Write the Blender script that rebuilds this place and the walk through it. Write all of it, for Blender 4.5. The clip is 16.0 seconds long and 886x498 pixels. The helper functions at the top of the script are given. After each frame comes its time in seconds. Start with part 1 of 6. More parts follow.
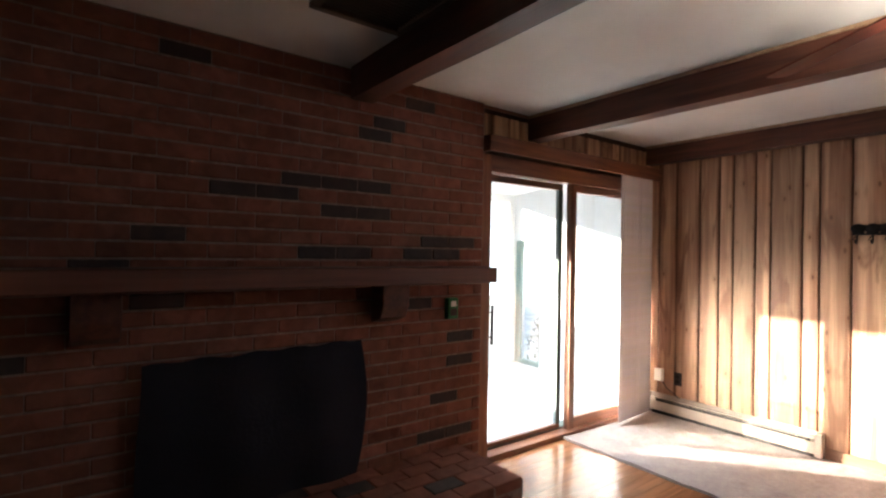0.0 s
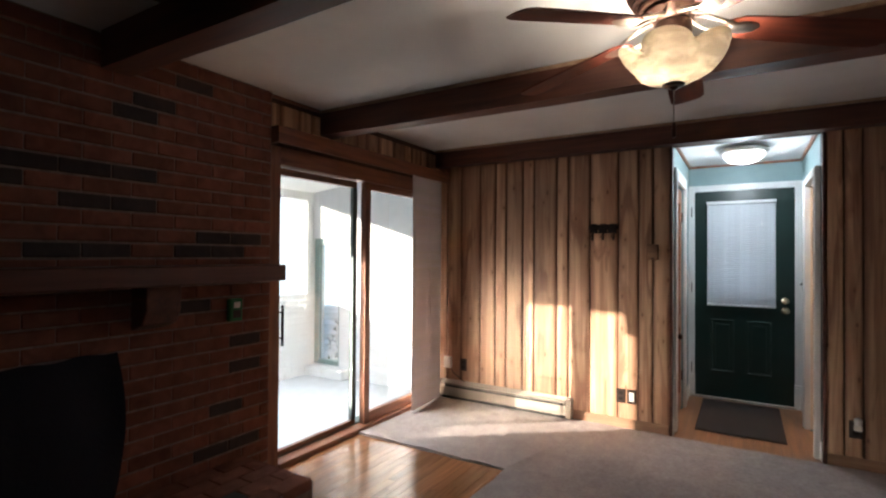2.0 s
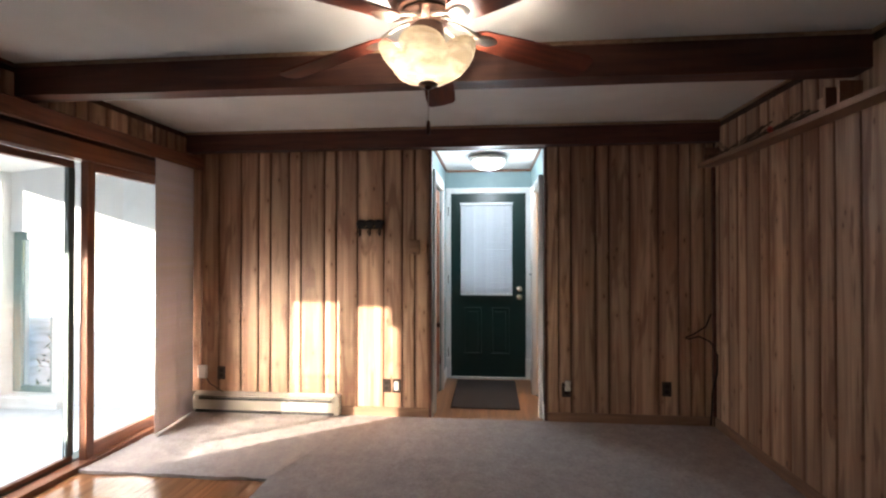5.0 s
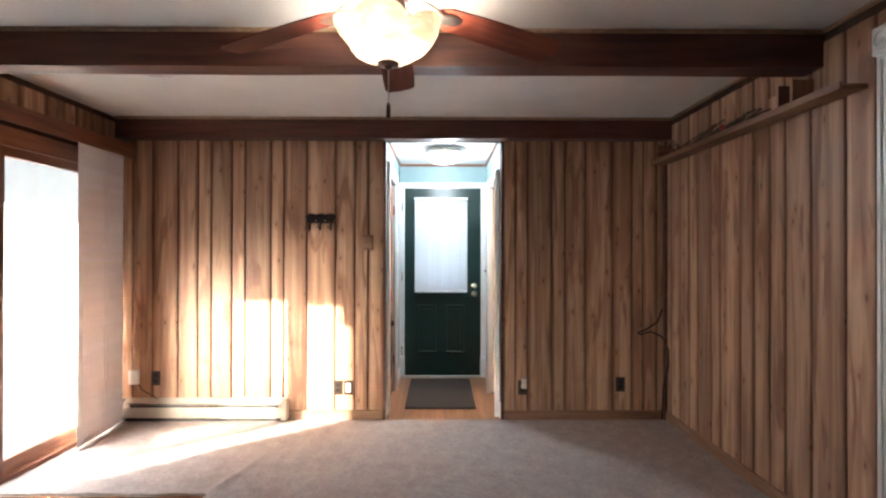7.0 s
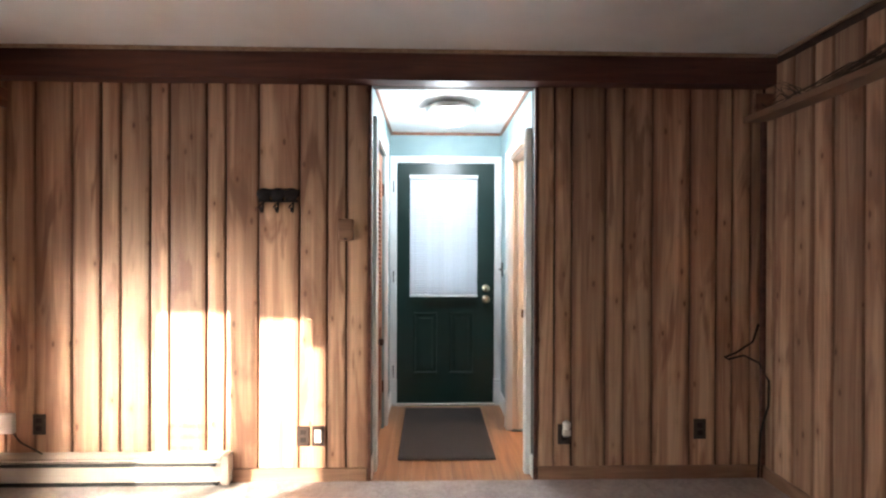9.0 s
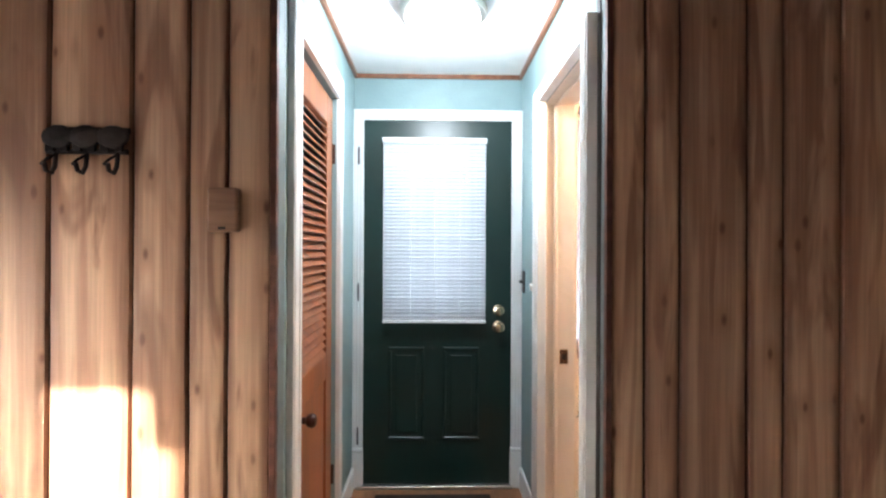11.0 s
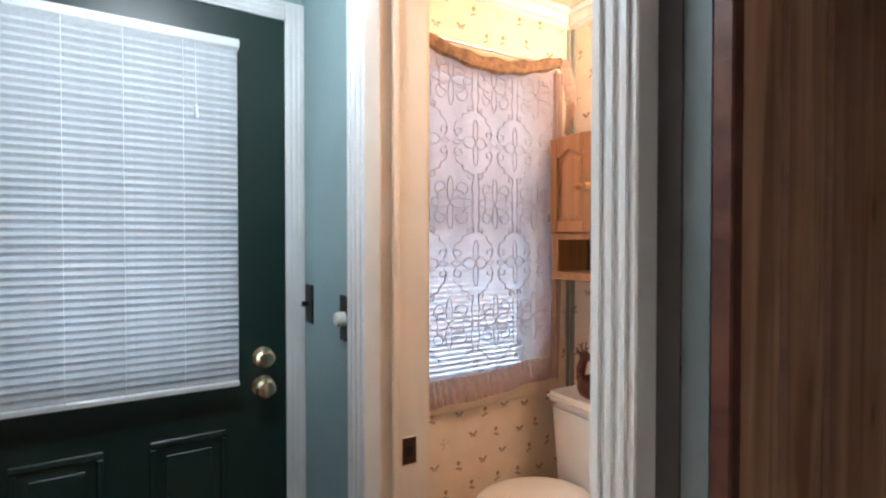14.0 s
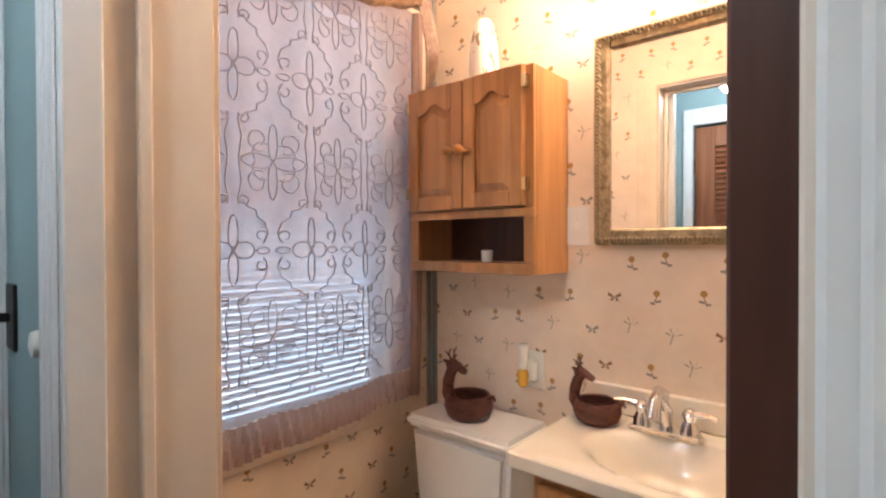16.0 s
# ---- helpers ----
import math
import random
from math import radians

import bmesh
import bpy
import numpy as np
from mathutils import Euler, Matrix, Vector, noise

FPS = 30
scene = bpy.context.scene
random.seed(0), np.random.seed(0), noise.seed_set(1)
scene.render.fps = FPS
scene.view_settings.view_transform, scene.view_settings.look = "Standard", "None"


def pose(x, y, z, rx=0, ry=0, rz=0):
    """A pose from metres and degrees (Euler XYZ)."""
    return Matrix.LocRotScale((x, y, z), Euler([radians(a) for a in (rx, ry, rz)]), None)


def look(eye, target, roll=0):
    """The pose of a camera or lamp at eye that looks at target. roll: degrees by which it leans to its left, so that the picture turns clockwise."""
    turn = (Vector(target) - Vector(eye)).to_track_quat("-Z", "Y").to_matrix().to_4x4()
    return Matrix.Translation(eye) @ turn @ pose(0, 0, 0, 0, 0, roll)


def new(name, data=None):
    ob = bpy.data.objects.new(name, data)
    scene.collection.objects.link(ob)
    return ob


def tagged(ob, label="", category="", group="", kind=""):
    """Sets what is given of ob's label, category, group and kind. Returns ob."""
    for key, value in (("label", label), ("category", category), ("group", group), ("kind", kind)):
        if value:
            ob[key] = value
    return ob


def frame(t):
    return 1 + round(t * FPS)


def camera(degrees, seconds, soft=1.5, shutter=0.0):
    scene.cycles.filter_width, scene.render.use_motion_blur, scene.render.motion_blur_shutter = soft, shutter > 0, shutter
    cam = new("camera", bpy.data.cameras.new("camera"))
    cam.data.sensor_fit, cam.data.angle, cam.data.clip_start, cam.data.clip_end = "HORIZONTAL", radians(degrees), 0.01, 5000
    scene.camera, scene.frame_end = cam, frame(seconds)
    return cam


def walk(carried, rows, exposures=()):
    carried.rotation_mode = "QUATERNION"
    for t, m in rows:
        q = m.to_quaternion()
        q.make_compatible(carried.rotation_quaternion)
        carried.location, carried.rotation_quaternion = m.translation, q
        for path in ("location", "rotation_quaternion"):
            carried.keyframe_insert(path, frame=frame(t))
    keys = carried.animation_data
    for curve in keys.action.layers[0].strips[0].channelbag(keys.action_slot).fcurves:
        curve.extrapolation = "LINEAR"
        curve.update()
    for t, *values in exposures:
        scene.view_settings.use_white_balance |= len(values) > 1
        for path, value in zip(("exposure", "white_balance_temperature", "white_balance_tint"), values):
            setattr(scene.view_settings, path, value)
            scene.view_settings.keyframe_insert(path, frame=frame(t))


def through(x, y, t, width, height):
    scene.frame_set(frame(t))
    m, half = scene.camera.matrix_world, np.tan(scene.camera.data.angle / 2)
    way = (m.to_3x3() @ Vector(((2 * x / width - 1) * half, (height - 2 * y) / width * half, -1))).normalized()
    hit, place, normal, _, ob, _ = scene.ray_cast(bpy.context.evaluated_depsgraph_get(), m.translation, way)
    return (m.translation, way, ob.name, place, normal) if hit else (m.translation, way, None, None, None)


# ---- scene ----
cam = camera(83.5, 16.0, 2.3)
PATH = [
    (0, (-0.242, -0.009, 1.423), (0.956, 1.592, 1.437), 1.0),
    (0.5, (-0.216, -0.029, 1.416), (1.121, 1.458, 1.435), 0.9),
    (1, (-0.2, -0.038, 1.413), (1.288, 1.298, 1.433), 0.7),
    (1.5, (-0.182, -0.059, 1.412), (1.428, 1.129, 1.433), 0.6),
    (2, (-0.164, -0.072, 1.402), (1.546, 0.965, 1.425), 0.4),
    (2.5, (-0.147, -0.065, 1.404), (1.649, 0.814, 1.423), 0.4),
    (3, (-0.14, -0.067, 1.398), (1.723, 0.661, 1.418), 0.3),
    (3.5, (-0.125, -0.069, 1.398), (1.787, 0.517, 1.417), 0.2),
    (4, (-0.107, -0.081, 1.377), (1.843, 0.365, 1.402), 0.0),
    (4.5, (-0.095, -0.08, 1.373), (1.881, 0.228, 1.398), -0.1),
    (5, (-0.078, -0.092, 1.377), (1.913, 0.1, 1.397), -0.0),
    (7.3, (0.119, -0.038, 1.364), (2.119, -0.05, 1.373), 0.1),
    (7.5, (0.197, -0.041, 1.367), (2.197, -0.051, 1.373), 0.1),
    (8, (0.477, 0.011, 1.345), (2.477, -0.013, 1.343), 0.2),
    (8.2, (0.617, 0.031, 1.338), (2.617, -0.003, 1.337), 0.1),
    (8.5, (0.844, 0.036, 1.35), (2.843, 0.0, 1.339), 0.2),
    (9, (1.238, 0.069, 1.337), (3.237, 0.018, 1.331), 0.2),
    (9.2, (1.394, 0.067, 1.337), (3.393, 0.019, 1.328), 0.4),
    (11.5, (2.935, -0.05, 1.314), (4.935, -0.09, 1.322), 0.2),
    (12, (3.153, -0.05, 1.302), (5.144, -0.233, 1.322), 0.4),
    (12.5, (3.367, -0.042, 1.319), (5.33, -0.422, 1.333), 0.3),
    (13, (3.542, -0.038, 1.324), (5.445, -0.653, 1.343), 0.2),
    (13.5, (3.681, -0.025, 1.343), (5.478, -0.904, 1.343), 0.3),
    (14, (3.833, -0.075, 1.353), (5.538, -1.12, 1.32), 0.0),
    (14.5, (3.971, -0.139, 1.325), (5.577, -1.332, 1.312), -0.1),
    (15, (4.087, -0.212, 1.311), (5.574, -1.55, 1.296), -0.2),
    (15.5, (4.153, -0.292, 1.3), (5.522, -1.751, 1.281), -0.2),
    (16, (4.203, -0.359, 1.285), (5.505, -1.877, 1.264), -0.2),
]
walk(cam, [(t, look(eye, target, roll)) for t, eye, target, roll in PATH],
     [(t, stops, 6150.0, 12.0) for t, stops in ((0.0, 2.90), (1.5, 2.30), (2.5, 1.75), (3.5, 1.52), (4.0, 1.80), (5.0, 2.42), (7.5, 3.35), (8.0, 3.38), (9.0, 3.12), (11.5, 3.05), (12.5, 2.78), (13.5, 2.40), (14.5, 2.22), (15.5, 2.10), (16.0, 1.98))])

# ---- world, sun, daylight ----
SUN_ELEV, SUN_SLOPE = 13.0, 1.26
sun_dir = Vector((1.0, -SUN_SLOPE, 0)).normalized() * math.cos(radians(SUN_ELEV)) + Vector((0, 0, -math.sin(radians(SUN_ELEV))))
world = bpy.data.worlds.new("world")
scene.world = world
world.use_nodes = True
wn = world.node_tree.nodes
sky = wn.new("ShaderNodeTexSky")
sky.sky_type = "NISHITA"
sky.sun_disc = False
sky.dust_density, sky.ozone_density = 0.0, 3.0
sky.sun_elevation = radians(SUN_ELEV)
sky.sun_rotation = math.atan2(-sun_dir.x, -sun_dir.y)
world.node_tree.links.new(sky.outputs[0], wn["Background"].inputs[0])
wn["Background"].inputs[1].default_value = 0.05
sun_data = bpy.data.lights.new("sun", "SUN")
sun_data.energy, sun_data.angle, sun_data.color = 5.0, radians(0.6), (1.0, 0.87, 0.69)
sun = new("sun", sun_data)
sun.matrix_world = look((0, 12, 5), Vector((0, 12, 5)) + sun_dir)


def area(name, at, target, sx, sy, watts, color):
    d = bpy.data.lights.new(name, "AREA")
    d.shape, d.size, d.size_y, d.energy, d.color = "RECTANGLE", sx, sy, watts, color
    ob = new(name, d)
    ob.matrix_world = look(at, target)
    return ob


def bulb(name, at, watts, color, radius=0.04):
    d = bpy.data.lights.new(name, "POINT")
    d.energy, d.color, d.shadow_soft_size = watts, color, radius
    ob = new(name, d)
    ob.location = at
    return ob


# daylight at the sunroom's own windows, the panes of the back door and of the bathroom
area("sunroom_window_light", (2.2, 4.56, 1.30), (2.2, 3.0, 0.0), 2.3, 1.1, 2.0, (0.86, 0.94, 1.0))
# fill lamp under an added, unseen ceiling opening, to brighten the sunroom
area("sunroom_fill_light", (2.3, 3.6, 2.21), (2.3, 3.6, 0.0), 2.2, 0.8, 11.5, (0.88, 0.95, 1.0)).data.spread = radians(100)
area("back_door_light", (5.60, -0.04, 1.43), (4.0, -0.04, 1.43), 0.5, 0.9, 2.2, (0.80, 0.90, 1.0))
area("bath_window_light", (5.558, -1.16, 1.39), (4.0, -1.16, 1.39), 0.72, 1.22, 2.5, (0.66, 0.83, 1.0))
# the lamps
bulb("fan_lamp_light_a", (1.708, 0.193, 2.085), 3.8, (1.0, 0.87, 0.70), 0.03)
bulb("fan_lamp_light_b", (1.84, 0.098, 2.085), 3.8, (1.0, 0.87, 0.70), 0.03)
bulb("hall_lamp_light", (4.65, -0.07, 2.15), 3.9, (0.88, 0.97, 1.0), 0.10)
bulb("vanity_light_a", (4.77, -1.58, 2.05), 3.2, (1.0, 0.76, 0.54), 0.04)
bulb("vanity_light_b", (4.40, -1.58, 2.05), 3.2, (1.0, 0.76, 0.54), 0.04)

# ---- materials ----


def mat(name, color, rough=0.6, metal=0.0, color2=None, scale=(8, 8, 8), bump=0.0, bump_scale=None, coord="Object", tone=0.0,
        detail=5.0, low=0.35, high=0.65, blotch=(0.94, 1.04), coat=0.0, mid=None, grain=None, blotch_scale=0.22):
    """A node material: two colours mixed by stretched noise, a larger blotch, per-object tone and fine relief."""
    m = bpy.data.materials.new(name)
    m.use_nodes = True
    n, l = m.node_tree.nodes, m.node_tree.links
    b = n["Principled BSDF"]
    b.inputs["Roughness"].default_value, b.inputs["Metallic"].default_value = rough, metal
    b.inputs["Base Color"].default_value = (*color, 1)
    b.inputs["Coat Weight"].default_value = coat
    tc = n.new("ShaderNodeTexCoord")
    src = tc.outputs[coord]
    info = n.new("ShaderNodeObjectInfo")
    if tone:
        add = n.new("ShaderNodeVectorMath")
        add.operation = "MULTIPLY_ADD"
        comb = n.new("ShaderNodeCombineXYZ")
        for k in range(3):
            l.new(info.outputs["Random"], comb.inputs[k])
        l.new(comb.outputs[0], add.inputs[0])
        add.inputs[1].default_value = (17.0, 31.0, 23.0)
        l.new(src, add.inputs[2])
        src = add.outputs[0]
    mp = n.new("ShaderNodeMapping")
    mp.inputs["Scale"].default_value = scale
    l.new(src, mp.inputs["Vector"])
    ns = n.new("ShaderNodeTexNoise")
    ns.inputs["Scale"].default_value, ns.inputs["Detail"].default_value, ns.inputs["Distortion"].default_value = 1.0, detail, 0.6
    l.new(mp.outputs[0], ns.inputs["Vector"])
    out = None
    if color2:
        rp = n.new("ShaderNodeValToRGB")
        rp.color_ramp.elements[0].position, rp.color_ramp.elements[1].position = low, high
        rp.color_ramp.elements[0].color, rp.color_ramp.elements[1].color = (*color2, 1), (*color, 1)
        if mid:
            rp.color_ramp.elements.new((low + high) / 2).color = (*mid, 1)
            ns.inputs["Distortion"].default_value = 0.8
        l.new(ns.outputs["Fac"], rp.inputs[0])
        out = rp.outputs[0]
        if grain:
            gp = n.new("ShaderNodeMapping")
            gp.inputs["Scale"].default_value = grain
            l.new(src, gp.inputs["Vector"])
            gn = n.new("ShaderNodeTexNoise")
            gn.inputs["Scale"].default_value = 1.0
            l.new(gp.outputs[0], gn.inputs["Vector"])
            gr = n.new("ShaderNodeMapRange")
            gr.inputs[1].default_value, gr.inputs[2].default_value, gr.inputs[3].default_value, gr.inputs[4].default_value = 0.3, 0.7, 0.88, 1.05
            l.new(gn.outputs["Fac"], gr.inputs[0])
            gm = n.new("ShaderNodeMix")
            gm.data_type, gm.blend_type = "RGBA", "MULTIPLY"
            gm.inputs[0].default_value = 1.0
            l.new(out, gm.inputs[6])
            l.new(gr.outputs[0], gm.inputs[7])
            out = gm.outputs[2]
        big = n.new("ShaderNodeTexNoise")
        big.inputs["Scale"].default_value, big.inputs["Detail"].default_value = blotch_scale, 3.0
        l.new(mp.outputs[0], big.inputs["Vector"])
        r2 = n.new("ShaderNodeMapRange")
        r2.inputs[1].default_value, r2.inputs[2].default_value, r2.inputs[3].default_value, r2.inputs[4].default_value = 0.35, 0.65, *blotch
        l.new(big.outputs["Fac"], r2.inputs[0])
        mul = n.new("ShaderNodeMix")
        mul.data_type, mul.blend_type = "RGBA", "MULTIPLY"
        mul.inputs[0].default_value = 1.0
        l.new(out, mul.inputs[6])
        l.new(r2.outputs[0], mul.inputs[7])
        out = mul.outputs[2]
    if tone and out:
        tr = n.new("ShaderNodeMapRange")
        tr.inputs[3].default_value, tr.inputs[4].default_value = 1.0 - tone, 1.0 + tone * 0.6
        l.new(info.outputs["Random"], tr.inputs[0])
        mt = n.new("ShaderNodeMix")
        mt.data_type, mt.blend_type = "RGBA", "MULTIPLY"
        mt.inputs[0].default_value = 1.0
        l.new(out, mt.inputs[6])
        l.new(tr.outputs[0], mt.inputs[7])
        out = mt.outputs[2]
    if out:
        l.new(out, b.inputs["Base Color"])
        rr = n.new("ShaderNodeMapRange")
        rr.inputs[3].default_value, rr.inputs[4].default_value = max(0.02, rough - 0.10), min(1.0, rough + 0.10)
        l.new(ns.outputs["Fac"], rr.inputs[0])
        l.new(rr.outputs[0], b.inputs["Roughness"])
    if bump:
        bp = n.new("ShaderNodeBump")
        bp.inputs["Strength"].default_value, bp.inputs["Distance"].default_value = 1.0, bump
        if bump_scale:
            nb = n.new("ShaderNodeTexNoise")
            nb.inputs["Scale"].default_value, nb.inputs["Detail"].default_value = bump_scale, 4.0
            l.new(src, nb.inputs["Vector"])
            l.new(nb.outputs["Fac"], bp.inputs["Height"])
        else:
            l.new(ns.outputs["Fac"], bp.inputs["Height"])
        l.new(bp.outputs[0], b.inputs["Normal"])
    return m


def glass(name, tint=(0.97, 1.0, 0.99)):
    m = mat(name, tint, 0.0)
    b = m.node_tree.nodes["Principled BSDF"]
    b.inputs["Transmission Weight"].default_value, b.inputs["IOR"].default_value = 1.0, 1.45
    return m


def glow(name, color, strength, base=(0.9, 0.9, 0.9), rough=0.3):
    m = mat(name, base, rough)
    b = m.node_tree.nodes["Principled BSDF"]
    b.inputs["Emission Color"].default_value, b.inputs["Emission Strength"].default_value = (*color, 1), strength
    return m


def sheer(name, color, see, through=0.4, color2=None):
    """Cloth that lets part of the light straight through and scatters part of it."""
    m = mat(name, color, 0.9, color2=color2 or tuple(c * 0.85 for c in color), scale=(60, 60, 60), bump=0.0006)
    n, l = m.node_tree.nodes, m.node_tree.links
    b, o = n["Principled BSDF"], n["Material Output"]
    tl = n.new("ShaderNodeBsdfTranslucent")
    tl.inputs[0].default_value = (*color, 1)
    a = n.new("ShaderNodeMixShader")
    a.inputs[0].default_value = through
    l.new(b.outputs[0], a.inputs[1])
    l.new(tl.outputs[0], a.inputs[2])
    t = n.new("ShaderNodeBsdfTransparent")
    c = n.new("ShaderNodeMixShader")
    c.inputs[0].default_value = see
    l.new(a.outputs[0], c.inputs[1])
    l.new(t.outputs[0], c.inputs[2])
    l.new(c.outputs[0], o.inputs[0])
    return m


def pine(name):
    """Knotty pine: pale sapwood with long streaks, brown heartwood in flames, browner towards the board's edges, and
    dark oval knots with a halo.
    """
    m = bpy.data.materials.new(name)
    m.use_nodes = True
    n, l = m.node_tree.nodes, m.node_tree.links
    b = n["Principled BSDF"]
    tc, info = n.new("ShaderNodeTexCoord"), n.new("ShaderNodeObjectInfo")
    comb, add = n.new("ShaderNodeCombineXYZ"), n.new("ShaderNodeVectorMath")
    for k in range(3):
        l.new(info.outputs["Random"], comb.inputs[k])
    add.operation = "MULTIPLY_ADD"
    l.new(comb.outputs[0], add.inputs[0])
    add.inputs[1].default_value = (17.0, 31.0, 23.0)
    l.new(tc.outputs["Object"], add.inputs[2])
    src = add.outputs[0]

    def field(scale, detail, dist=0.0):
        mp, ns = n.new("ShaderNodeMapping"), n.new("ShaderNodeTexNoise")
        mp.inputs["Scale"].default_value = scale
        l.new(src, mp.inputs["Vector"])
        ns.inputs["Scale"].default_value, ns.inputs["Detail"].default_value, ns.inputs["Distortion"].default_value = 1.0, detail, dist
        l.new(mp.outputs[0], ns.inputs["Vector"])
        return ns.outputs["Fac"]

    def math_(op, a, c, e=None):
        q = n.new("ShaderNodeMath")
        q.operation = op
        for k, v in enumerate((a, c, e)):
            if v is None:
                continue
            if isinstance(v, float):
                q.inputs[k].default_value = v
            else:
                l.new(v, q.inputs[k])
        return q.outputs[0]

    def ramp(v, a, c, lo_=0.0, hi_=1.0):
        q = n.new("ShaderNodeMapRange")
        q.interpolation_type = "SMOOTHSTEP"
        for k, f in ((1, a), (2, c), (3, lo_), (4, hi_)):
            q.inputs[k].default_value = f
        l.new(v, q.inputs[0])
        return q.outputs[0]

    def blend(fac, a, c, kind="MIX"):
        q = n.new("ShaderNodeMix")
        q.data_type, q.blend_type = "RGBA", kind
        for k, v in ((0, fac), (6, a), (7, c)):
            if isinstance(v, float):
                q.inputs[k].default_value = v
            elif isinstance(v, tuple):
                q.inputs[k].default_value = (*v, 1)
            else:
                l.new(v, q.inputs[k])
        return q.outputs[2]

    streak, flame, fine = field((16, 16, 0.7), 3.0, 0.9), field((7, 7, 1.1), 3.0, 1.6), field((150, 150, 3.5), 2.0)
    out = blend(ramp(streak, 0.36, 0.66), (0.37, 0.200, 0.118), (0.59, 0.375, 0.235))
    sep = n.new("ShaderNodeSeparateXYZ")
    l.new(tc.outputs["Generated"], sep.inputs[0])
    side = math_("MULTIPLY_ADD", sep.outputs[0], 2.0, -1.0)
    side = math_("ABSOLUTE", side, 0.0)
    side = math_("MULTIPLY_ADD", field((5, 5, 0.9), 2.0), 0.75, side)
    out = blend(ramp(side, 0.98, 1.38, 0.0, 0.85), out, (0.22, 0.098, 0.055))
    out = blend(ramp(flame, 0.52, 0.66, 0.0, 0.80), out, (0.235, 0.108, 0.06))
    out = blend(1.0, out, ramp(fine, 0.3, 0.7, 0.88, 1.05), "MULTIPLY")
    ks = n.new("ShaderNodeSeparateXYZ")
    l.new(src, ks.inputs[0])
    kc = n.new("ShaderNodeCombineXYZ")
    l.new(math_("MULTIPLY", ks.outputs[0], 8.5), kc.inputs[0])
    l.new(math_("MULTIPLY", ks.outputs[2], 4.0), kc.inputs[1])
    vo = n.new("ShaderNodeTexVoronoi")
    vo.voronoi_dimensions = "2D"
    vo.inputs["Scale"].default_value = 1.0
    l.new(kc.outputs[0], vo.inputs["Vector"])
    dist = math_("MULTIPLY_ADD", streak, 0.10, vo.outputs["Distance"])
    sc = n.new("ShaderNodeSeparateColor")
    l.new(vo.outputs["Color"], sc.inputs[0])
    gate = ramp(sc.outputs[0], 0.48, 0.70)
    out = blend(math_("MULTIPLY", ramp(dist, 0.12, 0.34, 0.50, 0.0), gate), out, (0.33, 0.17, 0.09))
    out = blend(math_("MULTIPLY", ramp(dist, 0.07, 0.155, 0.90, 0.0), gate), out, (0.15, 0.062, 0.032))
    out = blend(1.0, out, ramp(info.outputs["Random"], 0.0, 1.0, 0.82, 1.20), "MULTIPLY")
    l.new(out, b.inputs["Base Color"])
    l.new(ramp(streak, 0.2, 0.8, 0.46, 0.62), b.inputs["Roughness"])
    bp = n.new("ShaderNodeBump")
    bp.inputs["Distance"].default_value = 0.0007
    l.new(streak, bp.inputs["Height"])
    l.new(bp.outputs[0], b.inputs["Normal"])
    return m


M = {}
M["board"] = pine("knotty_pine_board")
# Shade of the grooves is put into the dark board sides and backing.
M["board_edge"] = mat("shade_dark_board_edge", (0.20, 0.105, 0.06), 0.6, color2=(0.12, 0.06, 0.035), scale=(17, 17, 1.3), tone=0.16)
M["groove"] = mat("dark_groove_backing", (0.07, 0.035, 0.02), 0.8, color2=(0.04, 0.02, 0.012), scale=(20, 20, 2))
M["base_wood"] = mat("pine_baseboard", (0.31, 0.175, 0.105), 0.5, color2=(0.21, 0.108, 0.062), scale=(4, 2, 30), bump=0.0006)
M["beam"] = mat("dark_stained_beam", (0.15, 0.052, 0.031), 0.55, color2=(0.07, 0.023, 0.015), scale=(22, 1.6, 22), bump=0.003, tone=0.1, blotch=(0.80, 1.10))
M["trim_wood"] = mat("reddish_trim_wood", (0.27, 0.105, 0.05), 0.42, color2=(0.15, 0.052, 0.025), scale=(2.2, 30, 30), bump=0.001, tone=0.12, blotch=(0.80, 1.10))
M["trim_wood_v"] = mat("reddish_trim_wood_upright", (0.27, 0.105, 0.05), 0.42, color2=(0.15, 0.052, 0.025), scale=(30, 30, 2.2), bump=0.001, tone=0.12, blotch=(0.80, 1.10))
M["ceiling"] = mat("ceiling_paint", (0.73, 0.715, 0.69), 0.85, color2=(0.68, 0.665, 0.64), scale=(3, 3, 3), bump=0.0012, bump_scale=90)
M["cove"] = mat("pale_wood_strip", (0.40, 0.27, 0.17), 0.6, color2=(0.28, 0.17, 0.10), scale=(3, 30, 30))
M["brick"] = mat("red_brick", (0.255, 0.108, 0.075), 0.90, color2=(0.185, 0.074, 0.053), scale=(13, 13, 13), bump=0.004, tone=0.16, blotch=(0.80, 1.10))
M["brick_dark"] = mat("dark_brick", (0.060, 0.038, 0.034), 0.85, color2=(0.035, 0.024, 0.023), scale=(13, 13, 13), bump=0.004, tone=0.2, blotch=(0.80, 1.10))
M["mortar"] = mat("mortar", (0.29, 0.215, 0.185), 0.95, color2=(0.20, 0.14, 0.115), scale=(30, 30, 30), bump=0.003)
M["carpet"] = mat("grey_carpet", (0.43, 0.37, 0.35), 0.98, color2=(0.33, 0.28, 0.265), scale=(42, 42, 42), bump=0.004, bump_scale=60, low=0.3, high=0.7, blotch=(0.90, 1.06), detail=8.0)
for nm in ("carpet", "brick", "mortar"):
    M[nm].node_tree.nodes["Principled BSDF"].inputs["Specular IOR Level"].default_value = 0.08
